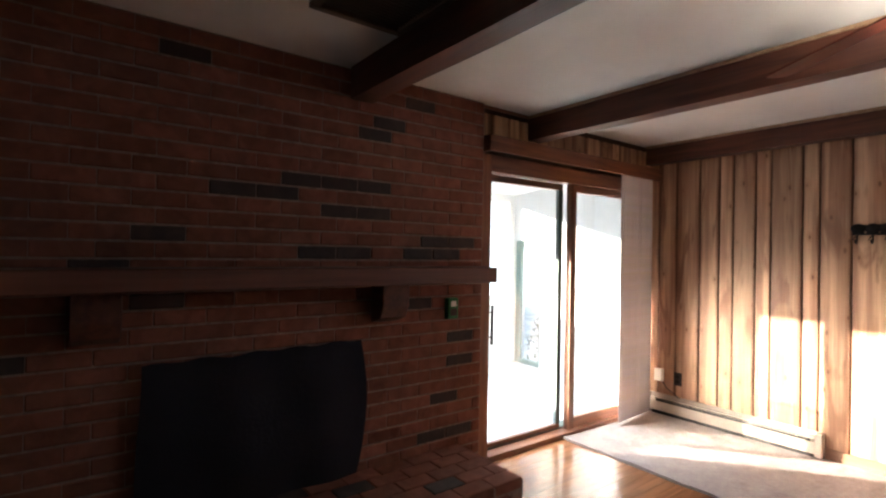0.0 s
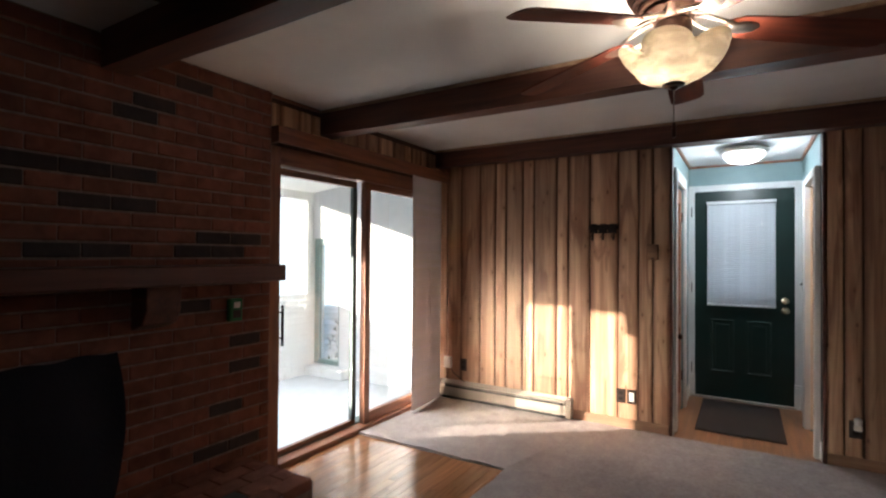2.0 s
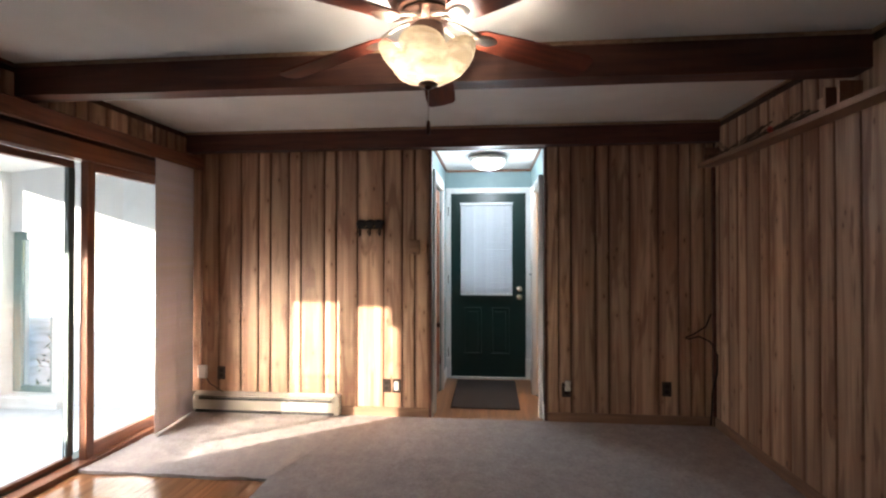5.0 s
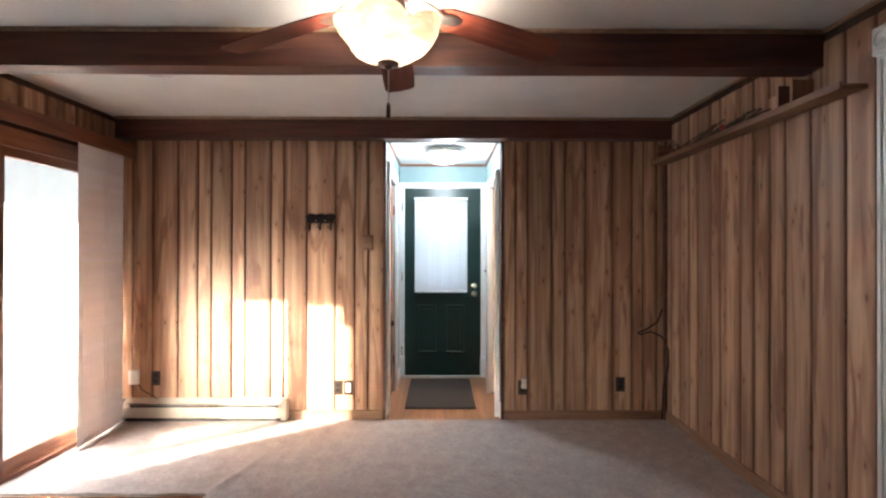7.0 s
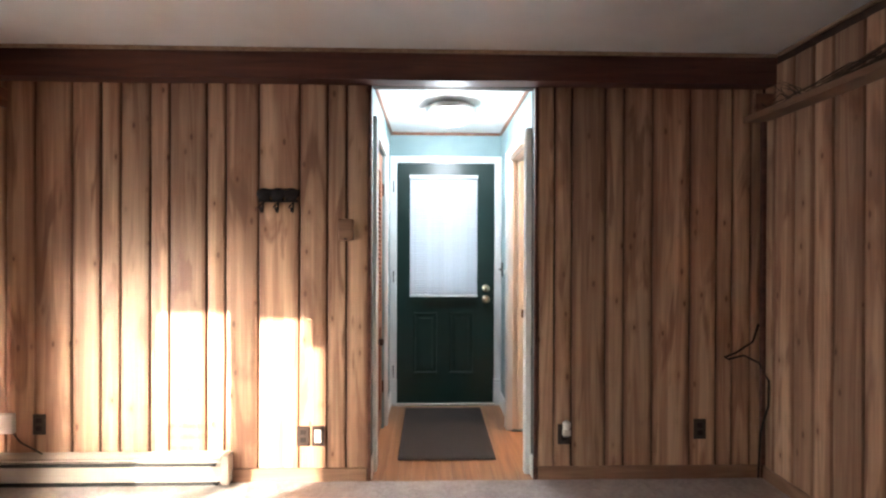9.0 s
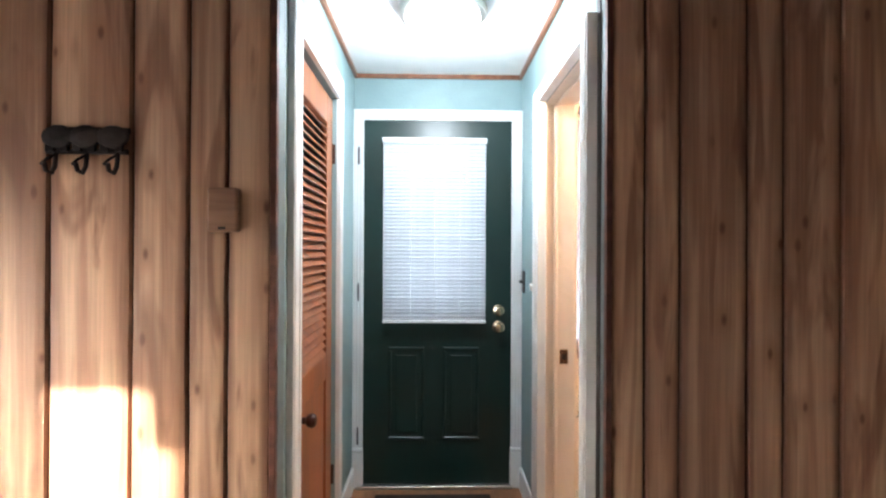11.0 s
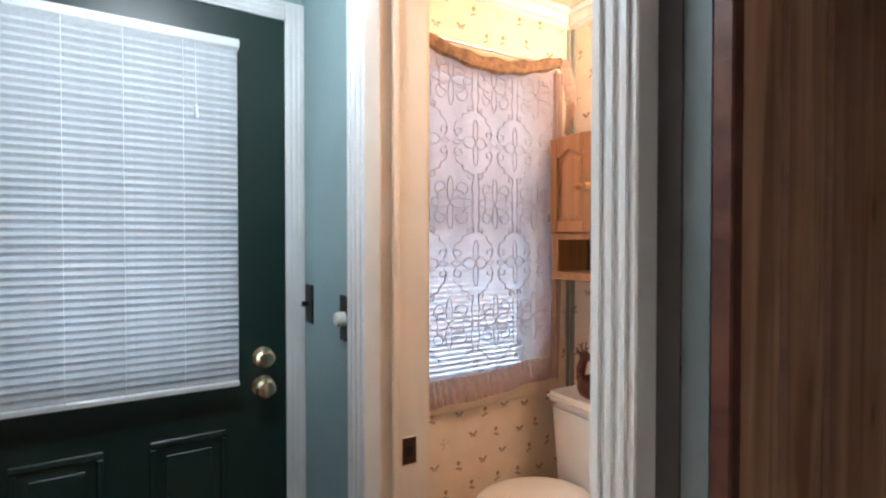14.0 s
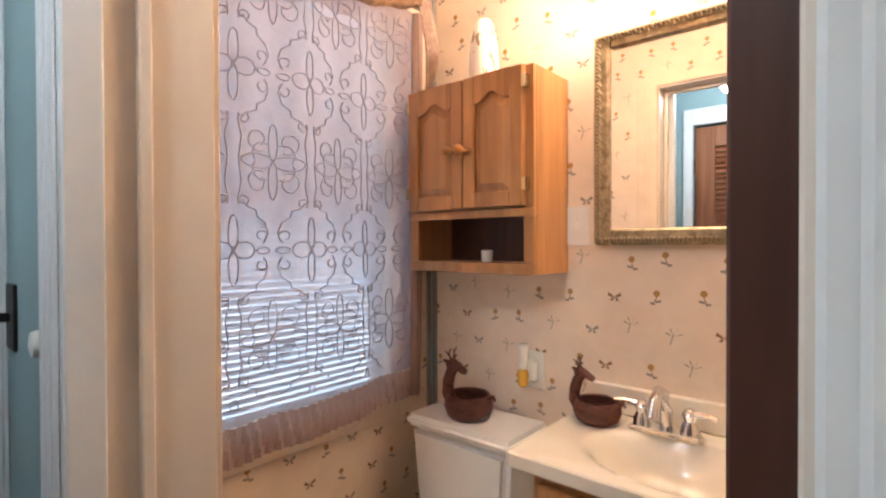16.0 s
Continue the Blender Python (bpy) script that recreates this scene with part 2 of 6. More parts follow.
M["floor_wood"] = mat("oak_floor_board", (0.36, 0.155, 0.065), 0.22, color2=(0.24, 0.095, 0.04), scale=(2.0, 26, 26), bump=0.0004, tone=0.16, coat=0.25, blotch=(0.80, 1.10))
M["hall_floor"] = mat("hall_floor_board", (0.40, 0.20, 0.10), 0.35, color2=(0.27, 0.125, 0.06), scale=(2.0, 26, 26), bump=0.0004, tone=0.12)
M["teal"] = mat("pale_teal_paint", (0.255, 0.36, 0.37), 0.5, color2=(0.225, 0.325, 0.335), scale=(5, 5, 5), bump=0.0008, bump_scale=60)
M["white"] = mat("white_gloss_paint", (0.78, 0.79, 0.79), 0.35, color2=(0.70, 0.70, 0.69), scale=(9, 9, 3), bump=0.0004)
M["white_wall"] = mat("white_wall_paint", (0.80, 0.80, 0.79), 0.8, color2=(0.74, 0.74, 0.73), scale=(4, 4, 4), bump=0.001, bump_scale=70)
M["cream"] = mat("cream_wallpaper", (0.79, 0.655, 0.525), 0.75, color2=(0.75, 0.61, 0.48), scale=(16, 16, 16), bump=0.0003)
# Warm light of the bathroom lamps is put into this jamb colour.
M["warm_jamb"] = mat("lamp_warmed_jamb_paint", (0.80, 0.71, 0.61), 0.4, color2=(0.74, 0.64, 0.54), scale=(9, 9, 3), bump=0.0005)
M["motif_brown"] = mat("wallpaper_print_brown", (0.24, 0.13, 0.06), 0.8)
M["motif_green"] = mat("wallpaper_print_grey", (0.27, 0.24, 0.20), 0.8)
M["motif_gold"] = mat("wallpaper_print_gold", (0.42, 0.22, 0.06), 0.8)
M["green"] = mat("dark_green_paint", (0.006, 0.023, 0.019), 0.32)
M["mat"] = mat("brown_rubber_mat", (0.055, 0.040, 0.034), 0.95, color2=(0.035, 0.026, 0.022), scale=(90, 90, 90), bump=0.004)
M["black"] = mat("black_iron", (0.018, 0.014, 0.013), 0.5, 0.6, color2=(0.03, 0.022, 0.02), scale=(30, 30, 30), bump=0.001)
M["brown_plate"] = mat("brown_plastic", (0.030, 0.018, 0.013), 0.35)
M["cream_plate"] = mat("cream_plastic", (0.78, 0.76, 0.70), 0.35)
M["heater"] = mat("beige_enamel", (0.50, 0.44, 0.37), 0.35, color2=(0.44, 0.38, 0.32), scale=(6, 6, 6))
M["heater_dark"] = mat("heater_fins", (0.03, 0.03, 0.03), 0.6, 0.5)
M["vent_metal"] = mat("brown_enamelled_grille", (0.15, 0.095, 0.065), 0.5, 0.2, color2=(0.11, 0.068, 0.046), scale=(9, 9, 9))
M["chrome"] = mat("chrome", (0.80, 0.80, 0.82), 0.08, 1.0)
M["brass"] = mat("brass", (0.66, 0.56, 0.38), 0.22, 1.0)
M["nickel"] = mat("brushed_nickel", (0.50, 0.46, 0.42), 0.32, 1.0)
M["bronze"] = mat("dark_bronze", (0.062, 0.029, 0.020), 0.34, 0.6, color2=(0.042, 0.019, 0.014), scale=(20, 20, 20))
M["blade"] = mat("mahogany_blade", (0.17, 0.040, 0.020), 0.48, color2=(0.09, 0.020, 0.012), scale=(2.5, 26, 26), bump=0.0004, blotch=(0.80, 1.10))
M["blade"].node_tree.nodes["Principled BSDF"].inputs["Specular IOR Level"].default_value = 0.25
M["pane"] = glass("window_glass")
M["slat_bath"] = sheer("white_blind_slat_bath", (0.80, 0.81, 0.83), 0.0, 0.42)
M["slat"] = sheer("white_blind_slat", (0.76, 0.78, 0.80), 0.0, 0.20)
M["vane"] = sheer("white_fabric_vane", (0.80, 0.78, 0.75), 0.0, 0.05, (0.82, 0.80, 0.90))
M["lace"] = sheer("mauve_sheer_cloth", (0.62, 0.52, 0.57), 0.46, 0.55)
M["hem"] = sheer("mauve_gathered_cloth", (0.52, 0.36, 0.31), 0.12, 0.45)
M["stitch"] = mat("grey_embroidery", (0.29, 0.25, 0.30), 0.9)
M["mantel"] = mat("reddish_brown_mantel_timber", (0.17, 0.065, 0.042), 0.6, color2=(0.10, 0.036, 0.024), scale=(1.6, 22, 22), bump=0.002, blotch=(0.80, 1.10))
M["swag"] = mat("brown_swag_cloth", (0.28, 0.16, 0.09), 0.95, color2=(0.15, 0.085, 0.05), scale=(40, 40, 40), bump=0.006)
M["swag_tail"] = sheer("pale_swag_cloth", (0.62, 0.48, 0.40), 0.0, 0.35, (0.42, 0.30, 0.24))
M["navy"] = mat("navy_cloth", (0.005, 0.0045, 0.015), 0.95, color2=(0.0035, 0.003, 0.010), scale=(50, 50, 50), bump=0.002)
M["louvre"] = mat("orange_stained_wood", (0.34, 0.125, 0.052), 0.38, color2=(0.22, 0.075, 0.032), scale=(30, 30, 2.2), bump=0.0006, tone=0.08, blotch=(0.80, 1.10))
M["oak"] = mat("honey_oak", (0.52, 0.255, 0.095), 0.42, color2=(0.38, 0.17, 0.058), scale=(30, 30, 2.4), bump=0.0008, tone=0.08, blotch=(0.80, 1.10))
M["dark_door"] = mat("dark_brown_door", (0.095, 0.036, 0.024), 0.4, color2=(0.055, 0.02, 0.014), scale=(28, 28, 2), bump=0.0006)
M["porcelain"] = mat("porcelain", (0.82, 0.80, 0.77), 0.12, color2=(0.80, 0.78, 0.745), scale=(3, 3, 3), coat=0.4)
M["marble"] = mat("cultured_marble", (0.80, 0.75, 0.66), 0.14, color2=(0.74, 0.66, 0.54), scale=(4, 7, 4), detail=7, coat=0.4)
M["wicker"] = mat("reddish_basket", (0.14, 0.040, 0.022), 0.55, color2=(0.07, 0.019, 0.011), scale=(35, 35, 110), bump=0.006)
M["gilt"] = mat("antique_gilt", (0.42, 0.34, 0.22), 0.38, 0.75, color2=(0.22, 0.17, 0.11), scale=(45, 45, 45), bump=0.004)
M["mirror"] = mat("mirror_silver", (0.92, 0.92, 0.92), 0.0, 1.0)
M["ceramic"] = mat("painted_ceramic", (0.80, 0.76, 0.70), 0.3, color2=(0.30, 0.20, 0.14), scale=(34, 34, 16), low=0.43, high=0.48)
M["green_box"] = mat("green_plastic", (0.015, 0.17, 0.05), 0.4)
M["amber"] = mat("amber_oil", (0.75, 0.42, 0.06), 0.15)
M["strip"] = mat("grey_corner_strip", (0.27, 0.29, 0.27), 0.6)
M["casing_shade"] = mat("casing_shade_grey", (0.050, 0.044, 0.040), 0.6)
M["return_shade"] = mat("shade_darkened_teal", (0.15, 0.185, 0.19), 0.6, color2=(0.12, 0.15, 0.155), scale=(9, 9, 3), bump=0.0005)
M["low_sky_block"] = mat("low_sky_block_grey", (0.10, 0.095, 0.085), 0.95, color2=(0.05, 0.048, 0.045), scale=(1.5, 1.5, 0.6))
M["needles"] = mat("evergreen_leaves", (0.045, 0.075, 0.05), 0.7, color2=(0.025, 0.045, 0.035), scale=(20, 20, 20))
M["twig"] = mat("dry_twig", (0.13, 0.085, 0.05), 0.9, color2=(0.07, 0.045, 0.03), scale=(40, 40, 40))
M["red"] = mat("red_berry", (0.45, 0.05, 0.03), 0.5)
M["shade"] = sheer("marbled_glass", (0.80, 0.74, 0.63), 0.0, 0.21, (0.30, 0.22, 0.13))
for nd in M["shade"].node_tree.nodes:
    if nd.type == "MAPPING":
        nd.inputs["Scale"].default_value = (11, 11, 26)
    if nd.type == "BSDF_PRINCIPLED":
        nd.inputs["Roughness"].default_value = 0.22
M["bulb"] = glow("lit_bulb", (1.0, 0.86, 0.62), 3.0)
M["distance_glow"] = glow("glowing_distance", (0.70, 0.80, 0.84), 0.55, (0.04, 0.05, 0.05), 0.9)
M["dome"] = glow("lit_white_glass", (0.86, 0.97, 1.0), 2.8)
M["globe"] = glow("lit_bath_globe", (1.0, 0.78, 0.48), 4.5)
M["grey_carpet"] = mat("porch_carpet", (0.50, 0.52, 0.54), 0.95, color2=(0.44, 0.46, 0.48), scale=(60, 60, 60), bump=0.003)
M["aluminium"] = mat("dark_aluminium", (0.10, 0.13, 0.12), 0.7, 0.2)
M["porch_green"] = mat("grey_green_frame", (0.22, 0.30, 0.28), 0.5)
M["ground"] = mat("patchy_snow", (0.62, 0.63, 0.66), 0.95, color2=(0.34, 0.35, 0.33), scale=(2, 2, 2))
M["blocker"] = mat("grey_sun_blocker_boards", (0.2, 0.2, 0.2), 0.9)

# ---- building helpers ----


def box(bm, x0, x1, y0, y1, z0, z1):
    v = [bm.verts.new((x, y, z)) for z in (z0, z1) for y in (y0, y1) for x in (x0, x1)]
    for f in ((0, 2, 3, 1), (4, 5, 7, 6), (0, 1, 5, 4), (2, 6, 7, 3), (0, 4, 6, 2), (1, 3, 7, 5)):
        bm.faces.new([v[i] for i in f])
    return v


def lathe(bm, profile, cx=0.0, cy=0.0, seg=24, wob=None, sx=1.0, sy=1.0):
    """Spins (radius, z) pairs about the upright line through cx, cy."""
    rings = []
    for r, z in profile:
        ring = []
        for i in range(seg):
            a = 2 * math.pi * i / seg
            k = r * (wob(a, z) if wob else 1.0)
            ring.append(bm.verts.new((cx + sx * k * math.cos(a), cy + sy * k * math.sin(a), z)))
        rings.append(ring)
    for a, b in zip(rings, rings[1:]):
        for i in range(seg):
            j = (i + 1) % seg
            bm.faces.new((a[i], a[j], b[j], b[i]))
    bm.faces.new(list(reversed(rings[0])))
    bm.faces.new(rings[-1])


def tube(bm, pts, r, seg=6, taper=1.0):
    """A round tube along the points."""
    rings = []
    pts = [Vector(p) for p in pts]
    for i, p in enumerate(pts):
        d = (pts[min(i + 1, len(pts) - 1)] - pts[max(i - 1, 0)]).normalized()
        u = d.cross(Vector((0.13, 0.31, 0.94)))
        if u.length < 0.05:
            u = d.cross(Vector((1, 0, 0)))
        u.normalize()
        w = d.cross(u)
        rad = r * (1 + (taper - 1) * i / max(1, len(pts) - 1))
        rings.append([bm.verts.new(p + rad * (math.cos(2 * math.pi * k / seg) * u + math.sin(2 * math.pi * k / seg) * w)) for k in range(seg)])
    for a, b in zip(rings, rings[1:]):
        for k in range(seg):
            bm.faces.new((a[k], a[(k + 1) % seg], b[(k + 1) % seg], b[k]))
    bm.faces.new(list(reversed(rings[0])))
    bm.faces.new(rings[-1])


def mesh_of(name, bm, material, bevel=0.0, smooth=False, segments=1):
    if bevel:
        bmesh.ops.bevel(bm, geom=list(bm.edges), offset=bevel, segments=segments, affect="EDGES", clamp_overlap=True)
    bmesh.ops.recalc_face_normals(bm, faces=bm.faces)
    me = bpy.data.meshes.new(name)
    bm.to_mesh(me)
    bm.free()
    if smooth:
        me.shade_smooth()
        me.set_sharp_from_angle(angle=radians(40))
    me.materials.append(material)
    return me


def part(name, bm, material, parent, label="", bevel=0.0, smooth=False, segments=1):
    ob = new(name, mesh_of(name, bm, material, bevel, smooth, segments))
    ob.parent = parent
    if label:
        ob["label"] = label
    return ob


def solid(name, bm, material, label, category, kind="", bevel=0.0, smooth=False, group=""):
    return tagged(new(name, mesh_of(name, bm, material, bevel, smooth)), label, category, group, kind)


def thing(name, at, label, category, group="", kind=""):
    e = new(name)
    e.empty_display_size = 0.1
    e.location = at
    return tagged(e, label, category, group, kind)


def boxpart(name, parent, material, x0, x1, y0, y1, z0, z1, bevel=0.0, label=""):
    bm = bmesh.new()
    box(bm, x0, x1, y0, y1, z0, z1)
    return part(name, bm, material, parent, label, bevel)


def wall(name, axis, a0, a1, u0, u1, z0, z1, material, label, holes=()):
    """A wall from a0 to a1 in thickness along the axis, u0 to u1 along its run, with holes (u0, u1, z0, z1) right through it."""
    us = sorted({u0, u1, *[h for o in holes for h in o[:2]]})
    zs = sorted({z0, z1, *[h for o in holes for h in o[2:]]})
    bm = bmesh.new()

    def p(a, u, z):
        return bm.verts.new((a, u, z) if axis == "x" else (u, a, z))

    def full(i, j):
        if not (0 <= i < len(us) - 1 and 0 <= j < len(zs) - 1):
            return False
        cu, cz = (us[i] + us[i + 1]) / 2, (zs[j] + zs[j + 1]) / 2
        return not any(o[0] < cu < o[1] and o[2] < cz < o[3] for o in holes)

    for i in range(len(us) - 1):
        for j in range(len(zs) - 1):
            if not full(i, j):
                continue
            ua, ub, za, zb = us[i], us[i + 1], zs[j], zs[j + 1]
            for a in (a0, a1):
                bm.faces.new([p(a, ua, za), p(a, ub, za), p(a, ub, zb), p(a, ua, zb)])
            for di, dj, e in ((-1, 0, (ua, za, ua, zb)), (1, 0, (ub, za, ub, zb)), (0, -1, (ua, za, ub, za)), (0, 1, (ua, zb, ub, zb))):
                if not full(i + di, j + dj):
                    bm.faces.new([p(a0, e[0], e[1]), p(a0, e[2], e[3]), p(a1, e[2], e[3]), p(a1, e[0], e[1])])
    bmesh.ops.remove_doubles(bm, verts=bm.verts, dist=0.0005)
    return solid(name, bm, material, label, "wall", "structure")


CEIL = 2.425
FARX, LEFTY, RIGHTY, BACKX = 4.10, 2.55, -1.89, -2.60
HALL_L, HALL_R, HALL_END = 0.41, -0.535, 5.47
BATH_X, BATH_Y, BATH_Y0 = 5.41, -1.70, -0.655

# ---- the large structure ----
bm = bmesh.new()
box(bm, -60, 60, -60, 60, -0.5, -0.30)
solid("ground", bm, M["ground"], "patchy snow round the house", "ground", "structure")
bm = bmesh.new()
box(bm, BACKX, 5.62, RIGHTY - 0.15, LEFTY + 0.15, -0.25, -0.02)
solid("floor", bm, M["hall_floor"], "wooden sub-floor under the carpet and boards", "floor", "structure")
bm = bmesh.new()
box(bm, BACKX - 0.15, 4.16, RIGHTY - 0.15, LEFTY + 0.15, CEIL, CEIL + 0.12)
solid("ceiling", bm, M["ceiling"], "off-white painted living room ceiling", "ceiling", "structure")
bm = bmesh.new()
box(bm, 4.16, 5.7, HALL_R - 0.06, HALL_L + 0.12, 2.315, 2.45)
solid("ceiling_hall", bm, M["white_wall"], "white ceiling of the small entry", "ceiling", "structure")
bm = bmesh.new()
box(bm, 4.16, 5.7, -1.85, HALL_R - 0.06, 2.36, 2.45)
solid("ceiling_bath", bm, M["cream"], "cream ceiling of the bathroom", "ceiling", "structure")

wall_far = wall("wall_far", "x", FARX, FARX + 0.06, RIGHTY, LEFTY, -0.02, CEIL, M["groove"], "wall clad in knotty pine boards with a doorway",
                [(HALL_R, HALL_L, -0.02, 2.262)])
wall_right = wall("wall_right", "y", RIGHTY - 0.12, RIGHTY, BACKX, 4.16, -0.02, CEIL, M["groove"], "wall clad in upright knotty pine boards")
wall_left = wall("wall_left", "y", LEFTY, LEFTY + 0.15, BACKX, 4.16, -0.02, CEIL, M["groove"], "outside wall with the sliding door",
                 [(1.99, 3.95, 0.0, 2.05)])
wall_back = wall("wall_back", "x", BACKX - 0.15, BACKX, RIGHTY - 0.12, LEFTY + 0.15, -0.02, CEIL, M["white_wall"], "plain wall closing the living room")
wall("wall_hall_left", "y", HALL_L, HALL_L + 0.10, 4.16, 5.62, -0.02, 2.315, M["teal"], "pale teal entry wall with the closet door",
     [(4.295, 4.962, -0.02, 2.02)])
wall("wall_hall_right", "y", BATH_Y0 + 0.004, HALL_R, 4.16, 5.62, -0.02, 2.36, M["teal"], "pale teal entry wall with the bathroom doorway",
     [(4.212, 4.885, -0.02, 1.985)])
wall("wall_hall_end", "x", HALL_END, HALL_END + 0.15, HALL_R, HALL_L, -0.02, 2.315, M["teal"], "teal wall round the back door",
     [(-0.475, 0.375, -0.02, 2.07)])
wall("wall_bath_window", "x", BATH_X, BATH_X + 0.21, BATH_Y - 0.12, BATH_Y0, -0.02, 2.36, M["cream"], "cream papered bathroom wall with a window",
     [(-1.525, -0.795, 0.77, 2.02)])
wall("wall_bath_back", "y", BATH_Y - 0.12, BATH_Y, 4.16, BATH_X, -0.02, 2.36, M["cream"], "cream papered bathroom wall behind the sink")
wall("wall_bath_near", "x", 4.164, 4.20, BATH_Y, BATH_Y0, -0.02, 2.36, M["cream"], "cream papered bathroom wall")
wall("wall_bath_inner", "y", BATH_Y0 - 0.012, BATH_Y0, 4.20, BATH_X, -0.02, 2.36, M["cream"], "cream papered wall beside the bathroom door",
     [(4.212, 4.885, -0.02, 1.985)])
wall("wall_closet", "y", 0.95, 1.0, 4.16, 5.62, -0.02, 2.4, M["white_wall"], "plain wall at the back of the closet")

# the sunroom beyond the sliding door
bm = bmesh.new()
box(bm, 0.2, 4.45, 2.70, 4.75, -0.2, -0.06)
solid("floor_sunroom", bm, M["grey_carpet"], "pale grey sunroom floor", "floor", "structure")
# unseen opening added in this ceiling for the sunroom's fill lamp
bm = bmesh.new()
for x0, x1, y0, y1 in ((0.2, 1.1, 2.70, 4.75), (3.5, 4.45, 2.70, 4.75), (1.1, 3.5, 2.70, 3.15), (1.1, 3.5, 4.05, 4.75)):
    for q in box(bm, x0, x1, y0, y1, 2.35, 2.45):
        q.co.z -= 0.11 * (q.co.y - 2.7)
solid("ceiling_sunroom", bm, M["white_wall"], "white sloping sunroom ceiling with an added opening out of view", "ceiling", "structure")
bm = bmesh.new()
box(bm, 4.16, 5.7, HALL_L + 0.10, 1.0, 2.32, 2.45)
solid("ceiling_closet", bm, M["white_wall"], "plain ceiling of the closet", "ceiling", "structure")
wall("wall_closet_end", "x", 5.62, 5.70, HALL_L, 1.0, -0.02, 2.4, M["white_wall"], "plain end wall of the closet")
bm = bmesh.new()
for q in box(bm, 1.095, 3.505, 3.145, 4.055, 2.452, 2.462):
    q.co.z -= 0.11 * (q.co.y - 2.7)
solid("skylight_panel", bm, M["slat"], "unseen frosted white panel over the opening added in the sunroom ceiling", "skylight", "structure")
wall("wall_sunroom_outer", "y", 4.48, 4.62, 0.2, 4.45, -0.2, 2.4, M["white_wall"], "white sunroom wall with wide windows",
     [(0.965, 1.44, 0.73, 2.06), (1.44, 4.15, 0.73, 2.06)])
wall_sun_end = wall("wall_sunroom_end", "x", 4.25, 4.40, 2.70, 4.48, -0.2, 2.4, M["white_wall"], "white sunroom wall with a narrow window",
                    [(4.045, 4.475, 0.06, 1.59)])
wall("wall_sunroom_side", "x", 0.05, 0.20, 2.70, 4.62, -0.2, 2.4, M["white_wall"], "plain white wall closing the sunroom")

# unseen sloping boards added outside the sunroom windows, whose edges cut the sunlight
SX = 1.0 / SUN_SLOPE
SZ = math.tan(radians(SUN_ELEV)) * math.sqrt(1 + SUN_SLOPE ** 2) / SUN_SLOPE
bm = bmesh.new()
for ya, yb, zt in ((2.60, 1.095, 0.954), (1.095, 0.706, 0.915), (0.706, 0.40, 0.746)):
    x0, x1 = FARX - (4.66 - yb) * SX, FARX - (4.66 - ya) * SX
    z0, z1 = zt + (4.66 - yb) * SZ, zt + (4.66 - ya) * SZ
    lo = [bm.verts.new(p) for p in ((x0, 4.66, z0), (x1, 4.66, z1), (x1, 4.66, 2.9), (x0, 4.66, 2.9))]
    hi = [bm.verts.new((q.co.x, 4.70, q.co.z)) for q in lo]
    bm.faces.new(lo)
    bm.faces.new(hi)
    for i in range(4):
        bm.faces.new((lo[i], lo[(i + 1) % 4], hi[(i + 1) % 4], hi[i]))
# thin bars added to dim the lower part of one sun patch
ya, yb = 1.62, 1.10
x0, x1 = FARX - (4.66 - yb) * SX, FARX - (4.66 - ya) * SX
for k in range(13):
    zt = -0.40 + 0.058 * k
    lo = [bm.verts.new((x, 4.66, z + (4.66 - y) * SZ)) for x, y, z in ((x0, yb, zt), (x1, ya, zt), (x1, ya, zt + 0.026), (x0, yb, zt + 0.026))]
    hi = [bm.verts.new((q.co.x, 4.70, q.co.z)) for q in lo]
    bm.faces.new(lo)
    bm.faces.new(hi)
    for i in range(4):
        bm.faces.new((lo[i], lo[(i + 1) % 4], hi[(i + 1) % 4], hi[i]))
solid("verge_board", bm, M["blocker"], "unseen sloping grey boards added outside the sunroom to shape the sunlight", "trim", "structure")
# glowing sheet added in place of the bright view outside the sunroom
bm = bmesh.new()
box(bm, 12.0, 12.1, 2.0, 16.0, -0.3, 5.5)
solid("backdrop", bm, M["distance_glow"], "pale bluish glowing sheet standing for the distance outside the sunroom", "backdrop", "structure")
# unseen wall added to keep low sky light out of the sunroom windows
bm = bmesh.new()
box(bm, -35, 35, -0.2, 0.2, -0.3, 4.75)
ob = solid("backdrop", bm, M["low_sky_block"], "unseen low wall added outside the sunroom to block the low sky", "backdrop", "structure")
ob.matrix_world = pose(1.3 - 20 * sun_dir.x / math.cos(radians(SUN_ELEV)), 4.66 - 20 * sun_dir.y / math.cos(radians(SUN_ELEV)), 0.0, 0, 0, math.degrees(math.atan2(sun_dir.y, sun_dir.x)) + 90)

